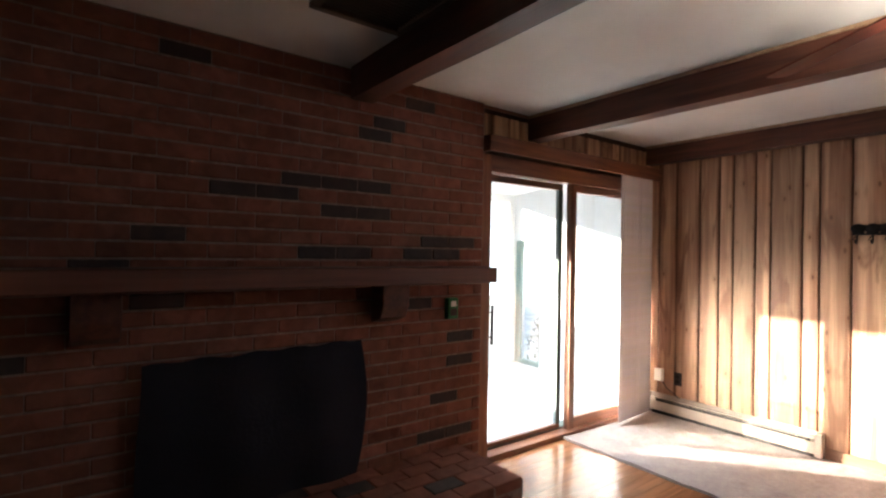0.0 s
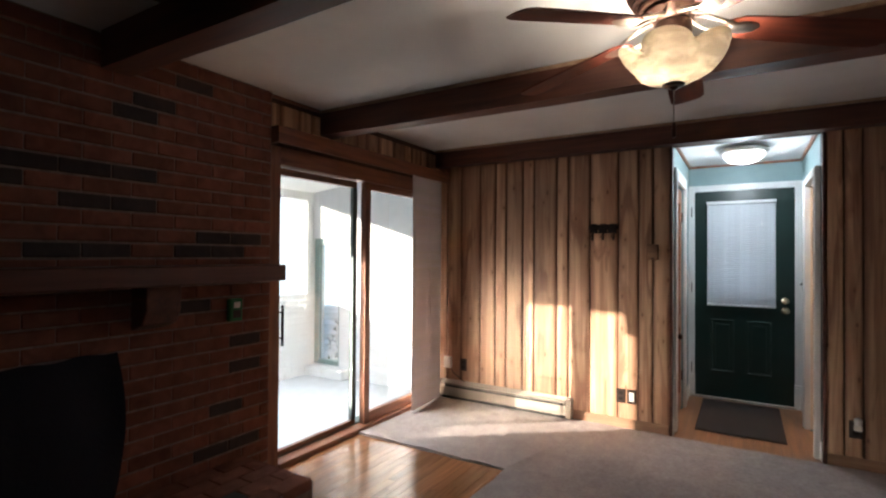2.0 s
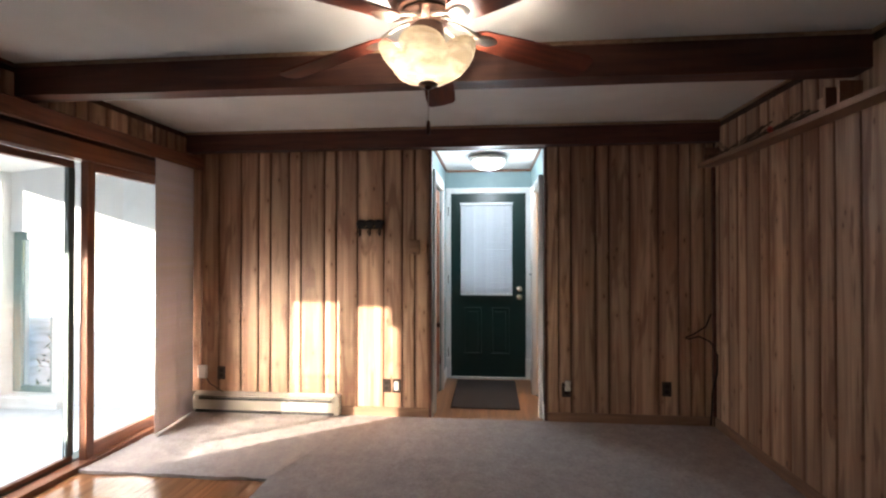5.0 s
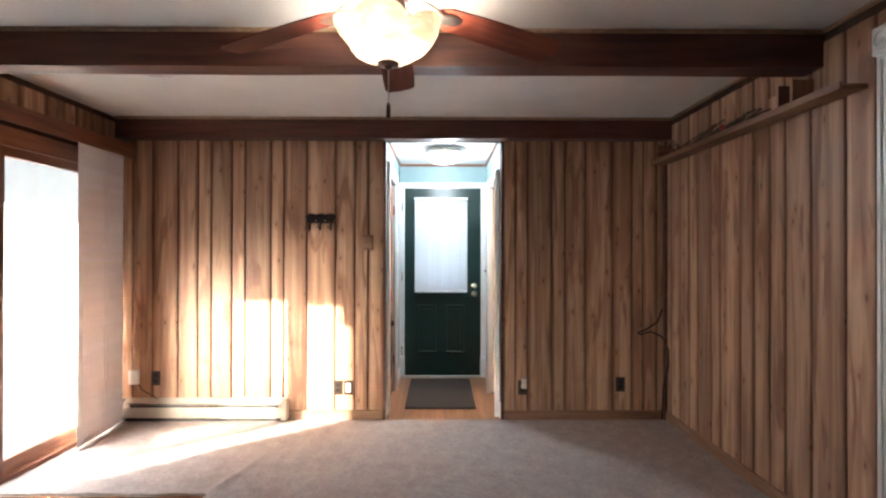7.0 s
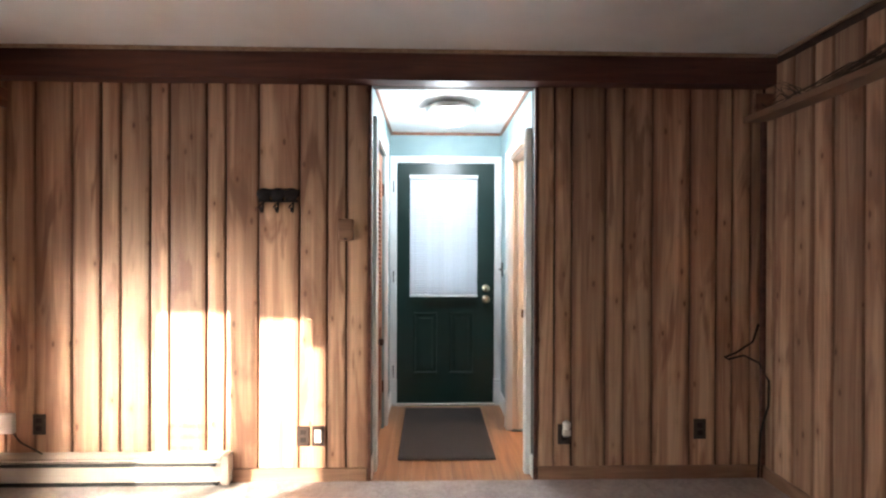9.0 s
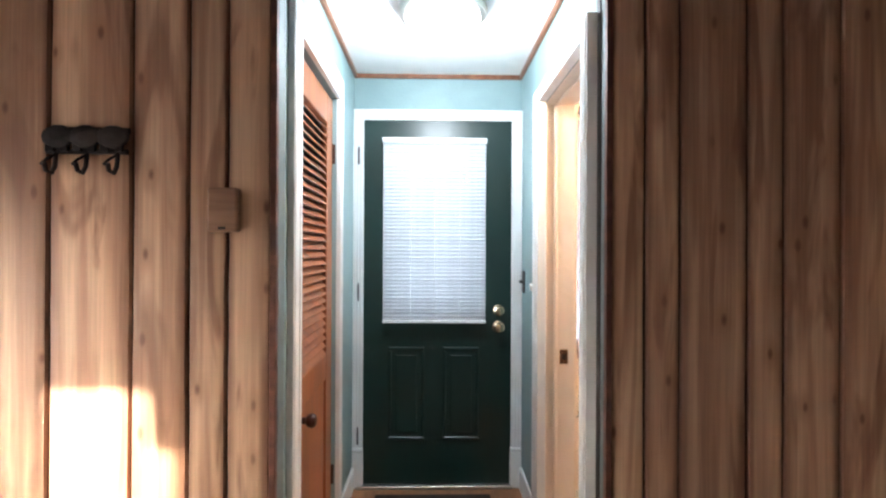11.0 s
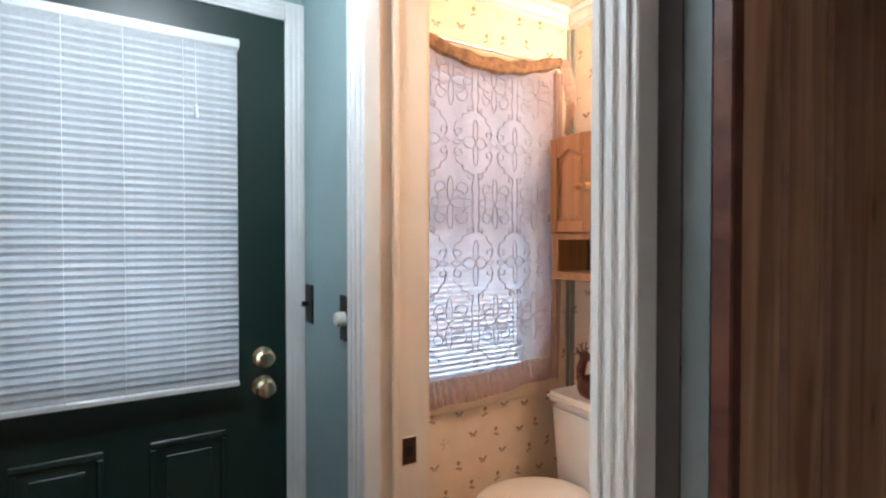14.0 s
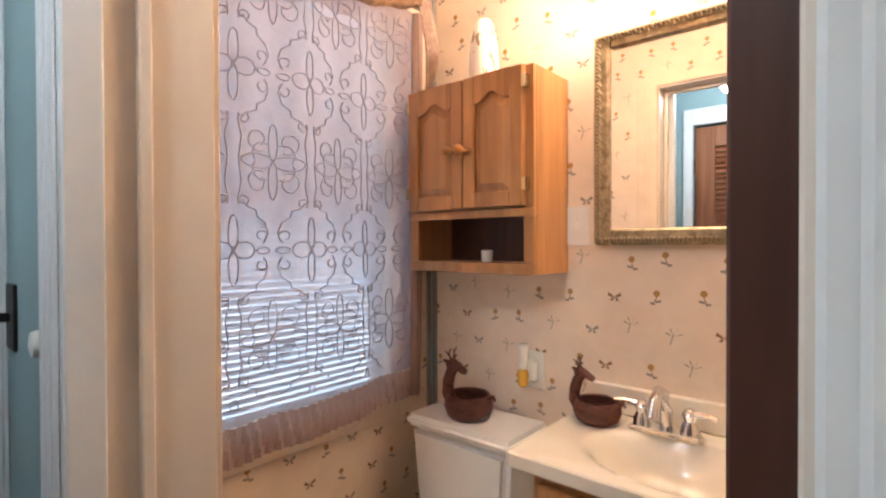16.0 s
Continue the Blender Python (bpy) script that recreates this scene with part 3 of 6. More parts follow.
# ---- beams and trims of the living room ----


def beam(name, x0, x1, y0, y1, z0, z1, label):
    e = thing(name, ((x0 + x1) / 2, (y0 + y1) / 2, z0), label, "beam", "ceiling beams", "structure")
    bm = bmesh.new()
    n, hw, hy, h = 24, (x1 - x0) / 2, (y1 - y0) / 2, z1 - z0
    rows = []
    for i in range(n + 1):
        yy = -hy + 2 * hy * i / n
        w = [0.006 * noise.noise(Vector((yy * 1.7, k * 5.1, x0 * 3))) for k in range(4)]
        rows.append([bm.verts.new((-hw + w[0], yy, w[1])), bm.verts.new((hw + w[2], yy, w[3])), bm.verts.new((hw + w[2] * 0.5, yy, h)), bm.verts.new((-hw + w[0] * 0.5, yy, h))])
    for a, b in zip(rows, rows[1:]):
        for k in range(4):
            bm.faces.new((a[k], a[(k + 1) % 4], b[(k + 1) % 4], b[k]))
    bm.faces.new(rows[0])
    bm.faces.new(list(reversed(rows[-1])))
    part("timber", bm, M["beam"], e)
    return e


beam("ceiling_beam", 2.42, 2.55, RIGHTY + 0.01, LEFTY - 0.01, 2.25, CEIL, "dark reddish-brown timber beam across the ceiling")
beam("ceiling_beam", 0.96, 1.09, RIGHTY + 0.01, 2.46, 2.25, CEIL, "dark reddish-brown timber beam meeting the brick wall")
beam("wall_beam", 3.985, 4.085, RIGHTY + 0.01, LEFTY - 0.01, 2.262, CEIL - 0.012, "dark timber beam along the top of the panelled wall")
for nm, x0, x1, y0, y1 in (("trim", 3.960, 3.984, RIGHTY + 0.02, LEFTY - 0.02), ("trim", 2.552, 2.572, RIGHTY + 0.02, LEFTY - 0.02), ("trim", 2.398, 2.418, RIGHTY + 0.02, LEFTY - 0.02),
                           ("trim", -2.5, 3.95, RIGHTY + 0.016, RIGHTY + 0.038), ("trim", 1.10, 2.39, 2.505, 2.53)):
    bm = bmesh.new()
    box(bm, x0, x1, y0, y1, CEIL - 0.018, CEIL - 0.001)
    solid(nm, bm, M["cove"] if x1 < 3.97 and y1 < 0 or x0 > 2.3 and x0 < 3.97 and x1 < 4 and y0 < 0 else M["trim_wood"], "thin wooden strip where wall meets ceiling", "trim", "structure", 0.003)

# ---- pine boards on the walls ----


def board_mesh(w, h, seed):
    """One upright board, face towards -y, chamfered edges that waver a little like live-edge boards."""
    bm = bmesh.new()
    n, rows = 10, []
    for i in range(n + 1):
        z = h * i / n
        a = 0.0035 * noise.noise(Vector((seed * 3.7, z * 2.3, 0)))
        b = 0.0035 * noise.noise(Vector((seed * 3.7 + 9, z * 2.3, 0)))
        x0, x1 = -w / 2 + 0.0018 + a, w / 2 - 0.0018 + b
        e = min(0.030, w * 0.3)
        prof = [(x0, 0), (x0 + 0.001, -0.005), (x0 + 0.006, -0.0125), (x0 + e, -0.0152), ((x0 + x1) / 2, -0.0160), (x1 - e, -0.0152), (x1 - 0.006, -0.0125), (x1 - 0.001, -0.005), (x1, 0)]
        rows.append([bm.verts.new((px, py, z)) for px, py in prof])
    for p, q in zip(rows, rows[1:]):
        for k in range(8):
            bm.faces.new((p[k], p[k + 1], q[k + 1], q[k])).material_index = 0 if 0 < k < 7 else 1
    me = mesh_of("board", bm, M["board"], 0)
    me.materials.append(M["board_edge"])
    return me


def board(parent, m, w, h, seed):
    ob = new("board", board_mesh(w, h, seed))
    ob.parent = parent
    ob.matrix_basis = m


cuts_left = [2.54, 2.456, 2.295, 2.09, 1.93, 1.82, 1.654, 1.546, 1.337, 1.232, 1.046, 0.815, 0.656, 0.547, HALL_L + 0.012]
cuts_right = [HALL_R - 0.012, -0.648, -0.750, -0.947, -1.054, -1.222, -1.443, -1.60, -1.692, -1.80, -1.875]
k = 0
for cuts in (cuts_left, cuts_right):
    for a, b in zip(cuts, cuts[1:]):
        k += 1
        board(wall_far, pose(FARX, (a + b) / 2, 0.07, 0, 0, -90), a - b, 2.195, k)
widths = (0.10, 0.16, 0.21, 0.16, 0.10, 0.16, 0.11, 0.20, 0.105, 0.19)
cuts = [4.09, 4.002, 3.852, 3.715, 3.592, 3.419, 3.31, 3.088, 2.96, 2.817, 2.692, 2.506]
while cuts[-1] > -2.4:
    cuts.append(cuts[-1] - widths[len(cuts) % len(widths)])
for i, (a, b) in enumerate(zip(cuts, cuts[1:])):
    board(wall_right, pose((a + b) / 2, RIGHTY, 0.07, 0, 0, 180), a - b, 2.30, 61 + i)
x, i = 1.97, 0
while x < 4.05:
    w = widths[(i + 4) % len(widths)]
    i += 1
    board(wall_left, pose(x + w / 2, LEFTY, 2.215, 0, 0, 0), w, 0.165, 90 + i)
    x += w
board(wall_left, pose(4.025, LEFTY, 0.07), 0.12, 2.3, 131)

# corner posts of the doorway and the room corner
for y0, y1, z1 in ((HALL_L - 0.004, HALL_L + 0.014, 2.26), (HALL_R - 0.014, HALL_R + 0.004, 2.26)):
    bm = bmesh.new()
    box(bm, 4.078, 4.098, y0, y1, 0.0, z1)
    solid("trim", bm, M["beam"], "thin dark wooden corner strip of the doorway", "trim", "structure", 0.002)
# The returns' teal is darkened to carry the shade at the doorway.
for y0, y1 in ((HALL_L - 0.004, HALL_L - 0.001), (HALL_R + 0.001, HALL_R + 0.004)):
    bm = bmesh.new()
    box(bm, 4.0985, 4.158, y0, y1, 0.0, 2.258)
    solid("trim", bm, M["return_shade"], "painted doorway return, its teal darkened for shade", "trim", "structure")
bm = bmesh.new()
box(bm, 4.06, 4.085, RIGHTY + 0.014, RIGHTY + 0.040, 0.08, 2.10)
solid("trim", bm, M["beam"], "dark wooden strip in the room corner", "trim", "structure", 0.003)

# baseboards
for x0, x1, y0, y1 in ((4.072, 4.086, HALL_L + 0.02, 1.185), (4.072, 4.086, RIGHTY + 0.03, HALL_R - 0.02), (2.16, 4.07, RIGHTY + 0.014, RIGHTY + 0.028)):
    bm = bmesh.new()
    box(bm, x0, x1, y0, y1, 0.0, 0.078)
    solid("baseboard", bm, M["base_wood"], "low stained pine baseboard", "baseboard", "structure", 0.003)

# ---- floors ----
bm = bmesh.new()
nx, ny = 70, 60
grid = {}


def carpet_in(x, y):
    return not (x < 2.83 + 0.03 * noise.noise(Vector((y * 4, 0, 2))) and y > 1.26 + 0.025 * noise.noise(Vector((x * 4, 0, 7))))


def carpet_z(x, y):
    near = min(abs(x - 2.83) if y > 1.2 else 9, abs(y - 1.26) if x < 2.9 else 9)
    wave = 0.010 * math.exp(-near * 6) * (1 + noise.noise(Vector((x * 5, y * 5, 0))))
    loose = 0.0
    if x > 2.3 and y > 0.3:
        loose = 0.005 * noise.noise(Vector((x * 15, y * 15, 5)))
        along = x - 2.83
        if 0 < along < 0.75:
            loose += 0.016 * (1 - along / 0.75) * math.exp(-((y - 1.25 + 0.22 * along) / 0.022) ** 2)
    return 0.004 + wave + 0.006 * noise.noise(Vector((x * 2.1, y * 2.1, 3))) * (1 if x > 2.2 and y > 0.6 else 0.2) + 0.004 * noise.noise(Vector((x * 9, y * 9, 1))) + loose


xs = [BACKX + (2.83 - BACKX) * i / 56 for i in range(57)] + [2.83 + (4.072 - 2.83) * i / 34 for i in range(1, 35)]
ys = [RIGHTY + 0.015 + (0.5 - RIGHTY) * i / 30 for i in range(30)] + [0.515 + 0.745 * i / 36 for i in range(36)] + [1.26 + (2.52 - 1.26) * i / 40 for i in range(41)]
for i, x in enumerate(xs):
    for j, y in enumerate(ys):
        grid[i, j] = bm.verts.new((x + (0.02 * noise.noise(Vector((y * 4, 0, 2))) if abs(x - 2.83) < 0.001 and y > 1.2 else 0),
                                   y + (0.02 * noise.noise(Vector((x * 4, 0, 7))) if abs(y - 1.26) < 0.001 and x < 2.9 else 0), carpet_z(x, y)))
for i in range(len(xs) - 1):
    for j in range(len(ys) - 1):
        if xs[i] < 2.829 and ys[j] > 1.259:
            continue
        bm.faces.new((grid[i, j], grid[i + 1, j], grid[i + 1, j + 1], grid[i, j + 1]))
for q in [q for q in bm.verts if not q.link_faces]:
    bm.verts.remove(q)
ret = bmesh.ops.extrude_face_region(bm, geom=list(bm.faces))
for q in ret["geom"]:
    if isinstance(q, bmesh.types.BMVert):
        q.co.z = -0.019
solid("carpet", bm, M["carpet"], "grey-brown wall-to-wall carpet with a loose cut edge", "carpet", "structure", 0, True)

wood_floor = thing("wood_floor", (2.0, 1.9, -0.02), "glossy honey-brown strip floor by the sliding door", "floor", "", "structure")
pl = {}
for r in range(22):
    y = 1.23 + r * 0.0605
    x = 0.2 + (r * 0.37) % 0.5
    while x < 2.86:
        ln = min(0.6 + ((r * 7 + int(x * 10)) % 5) * 0.12, 2.86 - x)
        if ln > 0.05:
            key = round(ln, 2)
            if key not in pl:
                bm = bmesh.new()
                box(bm, 0.0008, key - 0.0008, 0.0006, 0.0599, 0.0, 0.014)
                pl[key] = mesh_of("plank", bm, M["floor_wood"])
            ob = new("plank", pl[key])
            ob.parent = wood_floor
            ob.location = (x - 2.0, y - 1.9, 0.003)
        x += ln

hall_floor = thing("hall_floor", (4.7, -0.06, -0.02), "orange-brown wood strip floor of the entry", "floor", "", "structure")
for r in range(12):
    y = HALL_R + 0.002 + r * 0.0787
    bm = bmesh.new()
    box(bm, -0.62, 0.76, 0.0006, 0.078, 0.0, 0.014)
    ob = part("plank", bm, M["hall_floor"], hall_floor)
    ob.location = (0, y + 0.06, 0.003)
bm = bmesh.new()
box(bm, 4.20, BATH_X, BATH_Y, BATH_Y0 - 0.012, -0.018, -0.002)
solid("floor_bath", bm, M["marble"], "cream vinyl bathroom floor", "floor", "structure")

# ---- brick chimney wall, hearth, mantel ----
BRY = 2.475
bm = bmesh.new()
box(bm, BACKX, 1.945, BRY + 0.005, LEFTY - 0.002, 0.0, CEIL - 0.002)
wall_brick = solid("wall_brick", bm, M["mortar"], "red brick chimney wall with scattered dark bricks", "wall", "structure")


def brick_mesh(name, l, d, h, m):
    bm = bmesh.new()
    box(bm, -l / 2, l / 2, -d / 2, d / 2, -h / 2, h / 2)
    return mesh_of(name, bm, m, 0.004)


br = {}
rng = random.Random(5)
rest = bmesh.new()
rest_dark = bmesh.new()
course, zc = 0, 0.067
DARK = ((1.54, 1.486), (1.77, 1.486), (1.42, 1.411), (1.65, 1.411), (0.93, 1.411), (0.715, 1.411), (0.82, 1.636), (1.05, 1.636), (1.19, 2.147), (1.07, 2.069),
        (1.43, 2.296), (0.885, 1.785), (1.77, 0.752), (1.77, 0.90), (1.54, 0.304), (0.66, 1.785), (0.30, 1.71), (0.50, 1.71), (0.12, 1.486), (-0.10, 1.336))
FP = (0.02, 1.02, 0.0, 0.87)
while zc < CEIL - 0.03:
    x = 1.872 if course % 2 else 1.7505
    spans = [(x + 0.004, 1.94)]
    while x > BACKX:
        spans.append((x - 0.209, x))
        x -= 0.213
    for a, b in spans:
        if b - a < 0.03 or (a > FP[0] - 0.05 and b < FP[1] + 0.05 and zc < FP[3]):
            continue
        dark = rng.random() < 0.035 or any(abs((a + b) / 2 - dx) < 0.10 and abs(zc - dz) < 0.03 for dx, dz in DARK)
        proud = rng.uniform(-0.001, 0.002)
        if a > -0.42:
            key = (round(b - a, 3), dark)
            if key not in br:
                br[key] = brick_mesh("brick", b - a, 0.05, 0.064, M["brick_dark" if dark else "brick"])
            ob = new("brick", br[key])
            ob.parent = wall_brick
            ob.location = ((a + b) / 2, BRY + 0.025 - proud, zc)
        else:
            box(rest_dark if dark else rest, a, b, BRY - proud, BRY + 0.03, zc - 0.032, zc + 0.032)
    zc += 0.0747
    course += 1
for bmx, mm in ((rest, "brick"), (rest_dark, "brick_dark")):
    ob = part("bricks_beyond", bmx, M[mm], wall_brick)
    ob["kind"] = "stuff"

# the firebox and the cloth over it
bm = bmesh.new()
box(bm, FP[0], FP[1], BRY + 0.0125, BRY + 0.014, 0.26, FP[3])
part("firebox", bm, M["black"], wall_brick)
bm = bmesh.new()
cols, rws = 26, 18
g = []
for j in range(rws + 1):
    row = []
    for i in range(cols + 1):
        u, v = i / cols, j / rws
        x = -0.005 + 1.04 * u
        edge = 0.055 * u ** 3 * math.sin(v * 3.0) - 0.01 * (1 - u) * math.sin(v * 5)
        z = 0.204 + (0.920 - 0.204) * v + 0.02 * v * (u - 0.2) + 0.006 * math.sin(u * 31) * v
        yy = BRY - 0.030 - 0.012 * math.sin(u * 17 + v * 2) - 0.008 * noise.noise(Vector((u * 6, v * 4, 0)))
        row.append(bm.verts.new((x + edge, yy, z)))
    g.append(row)
for a, b in zip(g, g[1:]):
    for i in range(cols):
        bm.faces.new((a[i], a[i + 1], b[i + 1], b[i]))
r = bmesh.ops.extrude_face_region(bm, geom=list(bm.faces))
for q in r["geom"]:
    if isinstance(q, bmesh.types.BMVert):
        q.co.y += 0.006
solid("fireplace_cover", bm, M["navy"], "dark navy cloth hung over the fireplace opening", "cover", "", 0, True)

hearth = thing("hearth", (0.6, 2.1, 0.0), "raised hearth of worn brown bricks", "hearth", "", "structure")
HZ = 0.20
bm = bmesh.new()
pts = [(-1.6, 2.47), (1.735, 2.47), (1.755, 2.2), (1.765, 1.905), (-1.6, 1.905)]
lo = [bm.verts.new((px - 0.6, py - 2.1, 0.0)) for px, py in pts]
hi = [bm.verts.new((px - 0.6, py - 2.1, HZ - 0.012)) for px, py in pts]
bm.faces.new(lo)
bm.faces.new(hi)
for i in range(5):
    bm.faces.new((lo[i], lo[(i + 1) % 5], hi[(i + 1) % 5], hi[i]))
part("core", bm, M["mortar"], hearth)
hb = [brick_mesh("brick", 0.20, 0.095, 0.06, M["brick"]), brick_mesh("brick", 0.20, 0.095, 0.06, M["brick_dark"])]
for r in range(5):
    for c in range(15):
        cx, cy = 1.66 - c * 0.206 - (0.1 if r % 2 else 0), 2.42 - r * 0.115
        ob = new("brick", hb[1 if rng.random() < 0.10 else 0])
        ob.parent = hearth
        ob.matrix_basis = pose(cx - 0.6, cy - 2.1, HZ - 0.030 + rng.uniform(0, 0.003)) @ Matrix.Diagonal((1, 1.16, 1, 1))
    if r % 2:
        ob = new("brick", hb[0])
        ob.parent = hearth
        ob.matrix_basis = pose(1.713 - 0.6, 2.42 - r * 0.115 - 2.1, HZ - 0.029) @ Matrix.Diagonal((0.46, 1.16, 1, 1))
for zz in (0.034, 0.103):
    for c in range(15):
        ob = new("brick", hb[1 if rng.random() < 0.12 else 0])
        ob.parent = hearth
        ob.location = (1.655 - c * 0.212 - 0.6 - (0.1 if zz > 0.1 else 0), 1.94 - 2.1 - 0.02, zz)
    for c in range(2):
        ob = new("brick", hb[0])
        ob.parent = hearth
        ob.matrix_basis = pose(1.752 - 0.6, 2.09 + c * 0.212 - 2.1, zz, 0, 0, 90) @ Matrix.Diagonal((1, 0.5, 1, 1))

bm = bmesh.new()
box(bm, -1.3, 1.865, 2.235, 2.47, 1.243, 1.338)
solid("mantel", bm, M["mantel"], "thick reddish-brown timber mantel shelf on two corbels", "mantel", "", 0.008)
for cx in (1.20, -0.16):
    bm = bmesh.new()
    side = [(2.335, 1.2415), (2.335, 1.12), (2.37, 1.055), (2.4735, 1.02), (2.4735, 1.2415)]
    lo = [bm.verts.new((cx - 0.085, q, z)) for q, z in side]
    hi = [bm.verts.new((cx + 0.085, q, z)) for q, z in side]
    bm.faces.new(lo)
    bm.faces.new(hi)
    for i in range(5):
        bm.faces.new((lo[i], lo[(i + 1) % 5], hi[(i + 1) % 5], hi[i]))
    solid("corbel", bm, M["beam"], "dark tapered wooden corbel under the mantel", "corbel", "structure", 0.005, False, "mantel corbels")

gb = thing("wall_box", (1.675, BRY - 0.005, 1.075), "small green plastic box on the brick wall", "wall box")
boxpart("case", gb, M["green_box"], -0.040, 0.040, -0.038, 0.004, -0.065, 0.065, 0.006)
boxpart("window", gb, M["brown_plate"], -0.026, 0.026, -0.0415, -0.0385, -0.045, 0.0, 0.001, "dark lower grille")
boxpart("screen", gb, M["cream_plate"], -0.020, 0.020, -0.0415, -0.0385, 0.012, 0.045, 0.001, "pale screen")

# ---- sliding door ----
slider = thing("sliding_door", (2.95, LEFTY, 0.0), "wood-framed sliding glass door, one leaf with a black pull handle", "door", "", "structure")
X0, Y0 = 2.95, LEFTY


def sl(name, x0, x1, y0, y1, z0, z1, m="trim_wood_v", bev=0.003, label="", parent=None):
    return boxpart(name, parent or slider, M[m], x0 - X0, x1 - X0, y0 - Y0, y1 - Y0, z0, z1, bev, label)


sl("casing", 1.948, 2.055, 2.515, 2.549, 0.0, 2.10)
sl("casing", 3.90, 4.00, 2.515, 2.549, 0.0, 2.10)
sl("head", 2.056, 3.899, 2.515, 2.600, 1.985, 2.10, "trim_wood")
sl("track", 2.056, 3.899, 2.50, 2.70, -0.01, 0.035, "trim_wood")
sl("sill_plate", 2.056, 3.899, 2.60, 2.70, 0.036, 0.045, "aluminium")
leaf = sl("leaf_rail", 2.068, 2.90, 2.60, 2.640, 1.935, 1.984, "trim_wood")
sl("leaf_rail", 2.068, 2.90, 2.60, 2.640, 0.046, 0.075, "trim_wood")
sl("stile", 2.056, 2.078, 2.60, 2.640, 0.046, 1.984)
sl("stile", 2.858, 2.905, 2.60, 2.640, 0.076, 1.934, "aluminium", 0.003, "dark weathered meeting stile")
sl("fixed_stile", 2.928, 2.99, 2.53, 2.585, 0.036, 1.984)
sl("fixed_stile", 3.9, 3.949, 2.551, 2.60, 0.036, 1.984)
sl("fixed_rail", 2.991, 3.899, 2.54, 2.585, 1.925, 1.984, "trim_wood")
sl("fixed_rail", 2.991, 3.899, 2.54, 2.585, 0.036, 0.12, "trim_wood")
for x0, x1, y in ((2.073, 2.857, 2.62), (2.991, 3.899, 2.56)):
    ob = sl("pane", x0, x1, y - 0.003, y + 0.003, 0.077 if y > 2.6 else 0.121, 1.924, "pane", 0)
    ob.visible_shadow = False
bm = bmesh.new()
for z in (0.84, 1.01):
    tube(bm, [(2.098 - X0, 2.598 - Y0, z), (2.105 - X0, 2.545 - Y0, z)], 0.007)
tube(bm, [(2.105 - X0, 2.545 - Y0, 0.79), (2.105 - X0, 2.545 - Y0, 1.06)], 0.010, 8)
box(bm, 2.078 - X0, 2.112 - X0, 2.594 - Y0, 2.5995 - Y0, 0.81, 1.04)
part("handle", bm, M["black"], slider, "black metal pull handle")

val = thing("valance", (3.0, LEFTY, 2.10), "reddish wooden valance box over the sliding door", "valance", "", "structure")
boxpart("front", val, M["trim_wood"], -1.045, 1.07, -0.125, -0.105, 0.005, 0.112, 0.004)
boxpart("top", val, M["trim_wood"], -1.045, 1.07, -0.104, -0.015, 0.095, 0.111, 0.002)
boxpart("end", val, M["trim_wood_v"], -1.045, -1.025, -0.104, -0.036, 0.005, 0.094, 0.002)
boxpart("headrail", val, M["cream_plate"], -0.95, 0.95, -0.085, -0.05, 0.055, 0.085, 0.003, "white blind track")

blind = thing("vertical_blind", (3.6, 2.45, 0.02), "white vertical blind drawn into a stack beside the glass", "blind")
for i in range(12):
    bm = bmesh.new()
    rows = []
    for zz in (0.0, 2.10):
        rows.append([bm.verts.new((0.045 * s, 0.006 * (1 - s * s), zz)) for s in (-1, -0.5, 0, 0.5, 1)])
    for s in range(4):
        bm.faces.new((rows[0][s], rows[0][s + 1], rows[1][s + 1], rows[1][s]))
    r = bmesh.ops.extrude_face_region(bm, geom=list(bm.faces))
    for q in r["geom"]:
        if isinstance(q, bmesh.types.BMVert):
            q.co.y += 0.0012
    ob = part("vane", bm, M["vane"], blind, "", 0, True)
    ob.matrix_basis = pose(-0.115 + 0.040 * i + (0.02 if i > 6 else 0), 0.0035 * i - 0.02, 0, 0, 0, 3 + 1.5 * math.sin(i * 2.3))

# ---- things on the panelled wall ----
heater = thing("baseboard_heater", (4.086, 1.83, 0.0), "beige enamelled electric baseboard heater", "heater")
bm = bmesh.new()
prof = [(0.0, 0.02), (-0.062, 0.03), (-0.066, 0.115), (-0.050, 0.135), (-0.050, 0.145), (-0.02, 0.168), (0.0, 0.176)]
a = [bm.verts.new((px, -0.60, pz)) for px, pz in prof]
b = [bm.verts.new((px, 0.66, pz)) for px, pz in prof]
for i in range(len(prof) - 1):
    bm.faces.new((a[i], a[i + 1], b[i + 1], b[i]))
bm.faces.new(a)
bm.faces.new(list(reversed(b)))
part("body", bm, M["heater"], heater)
boxpart("slot", heater, M["heater_dark"], -0.0535, -0.049, -0.54, 0.62, 0.1365, 0.1455, 0, "dark air slot")
boxpart("slot", heater, M["heater_dark"], -0.060, -0.02, -0.58, 0.64, 0.008, 0.0195, 0, "dark air slot")
boxpart("end_cap", heater, M["heater"], -0.070, 0.0, -0.645, -0.601, 0.012, 0.178, 0.004)
boxpart("end_cap", heater, M["heater"], -0.070, 0.0, 0.661, 0.68, 0.012, 0.178, 0.004)

boxpart("slot", heater, M["heater_dark"], -0.0672, -0.0505, -0.575, 0.60, 0.117, 0.1315, 0, "dark warm-air slot")
boxpart("top_lip", heater, M["heater"], -0.0685, -0.035, -0.60, 0.66, 0.1465, 0.1545, 0.002)
hook = thing("coat_hook", (4.084, 0.932, 1.60), "black iron coat hook shaped like a row of bears", "coat hook")
bm = bmesh.new()
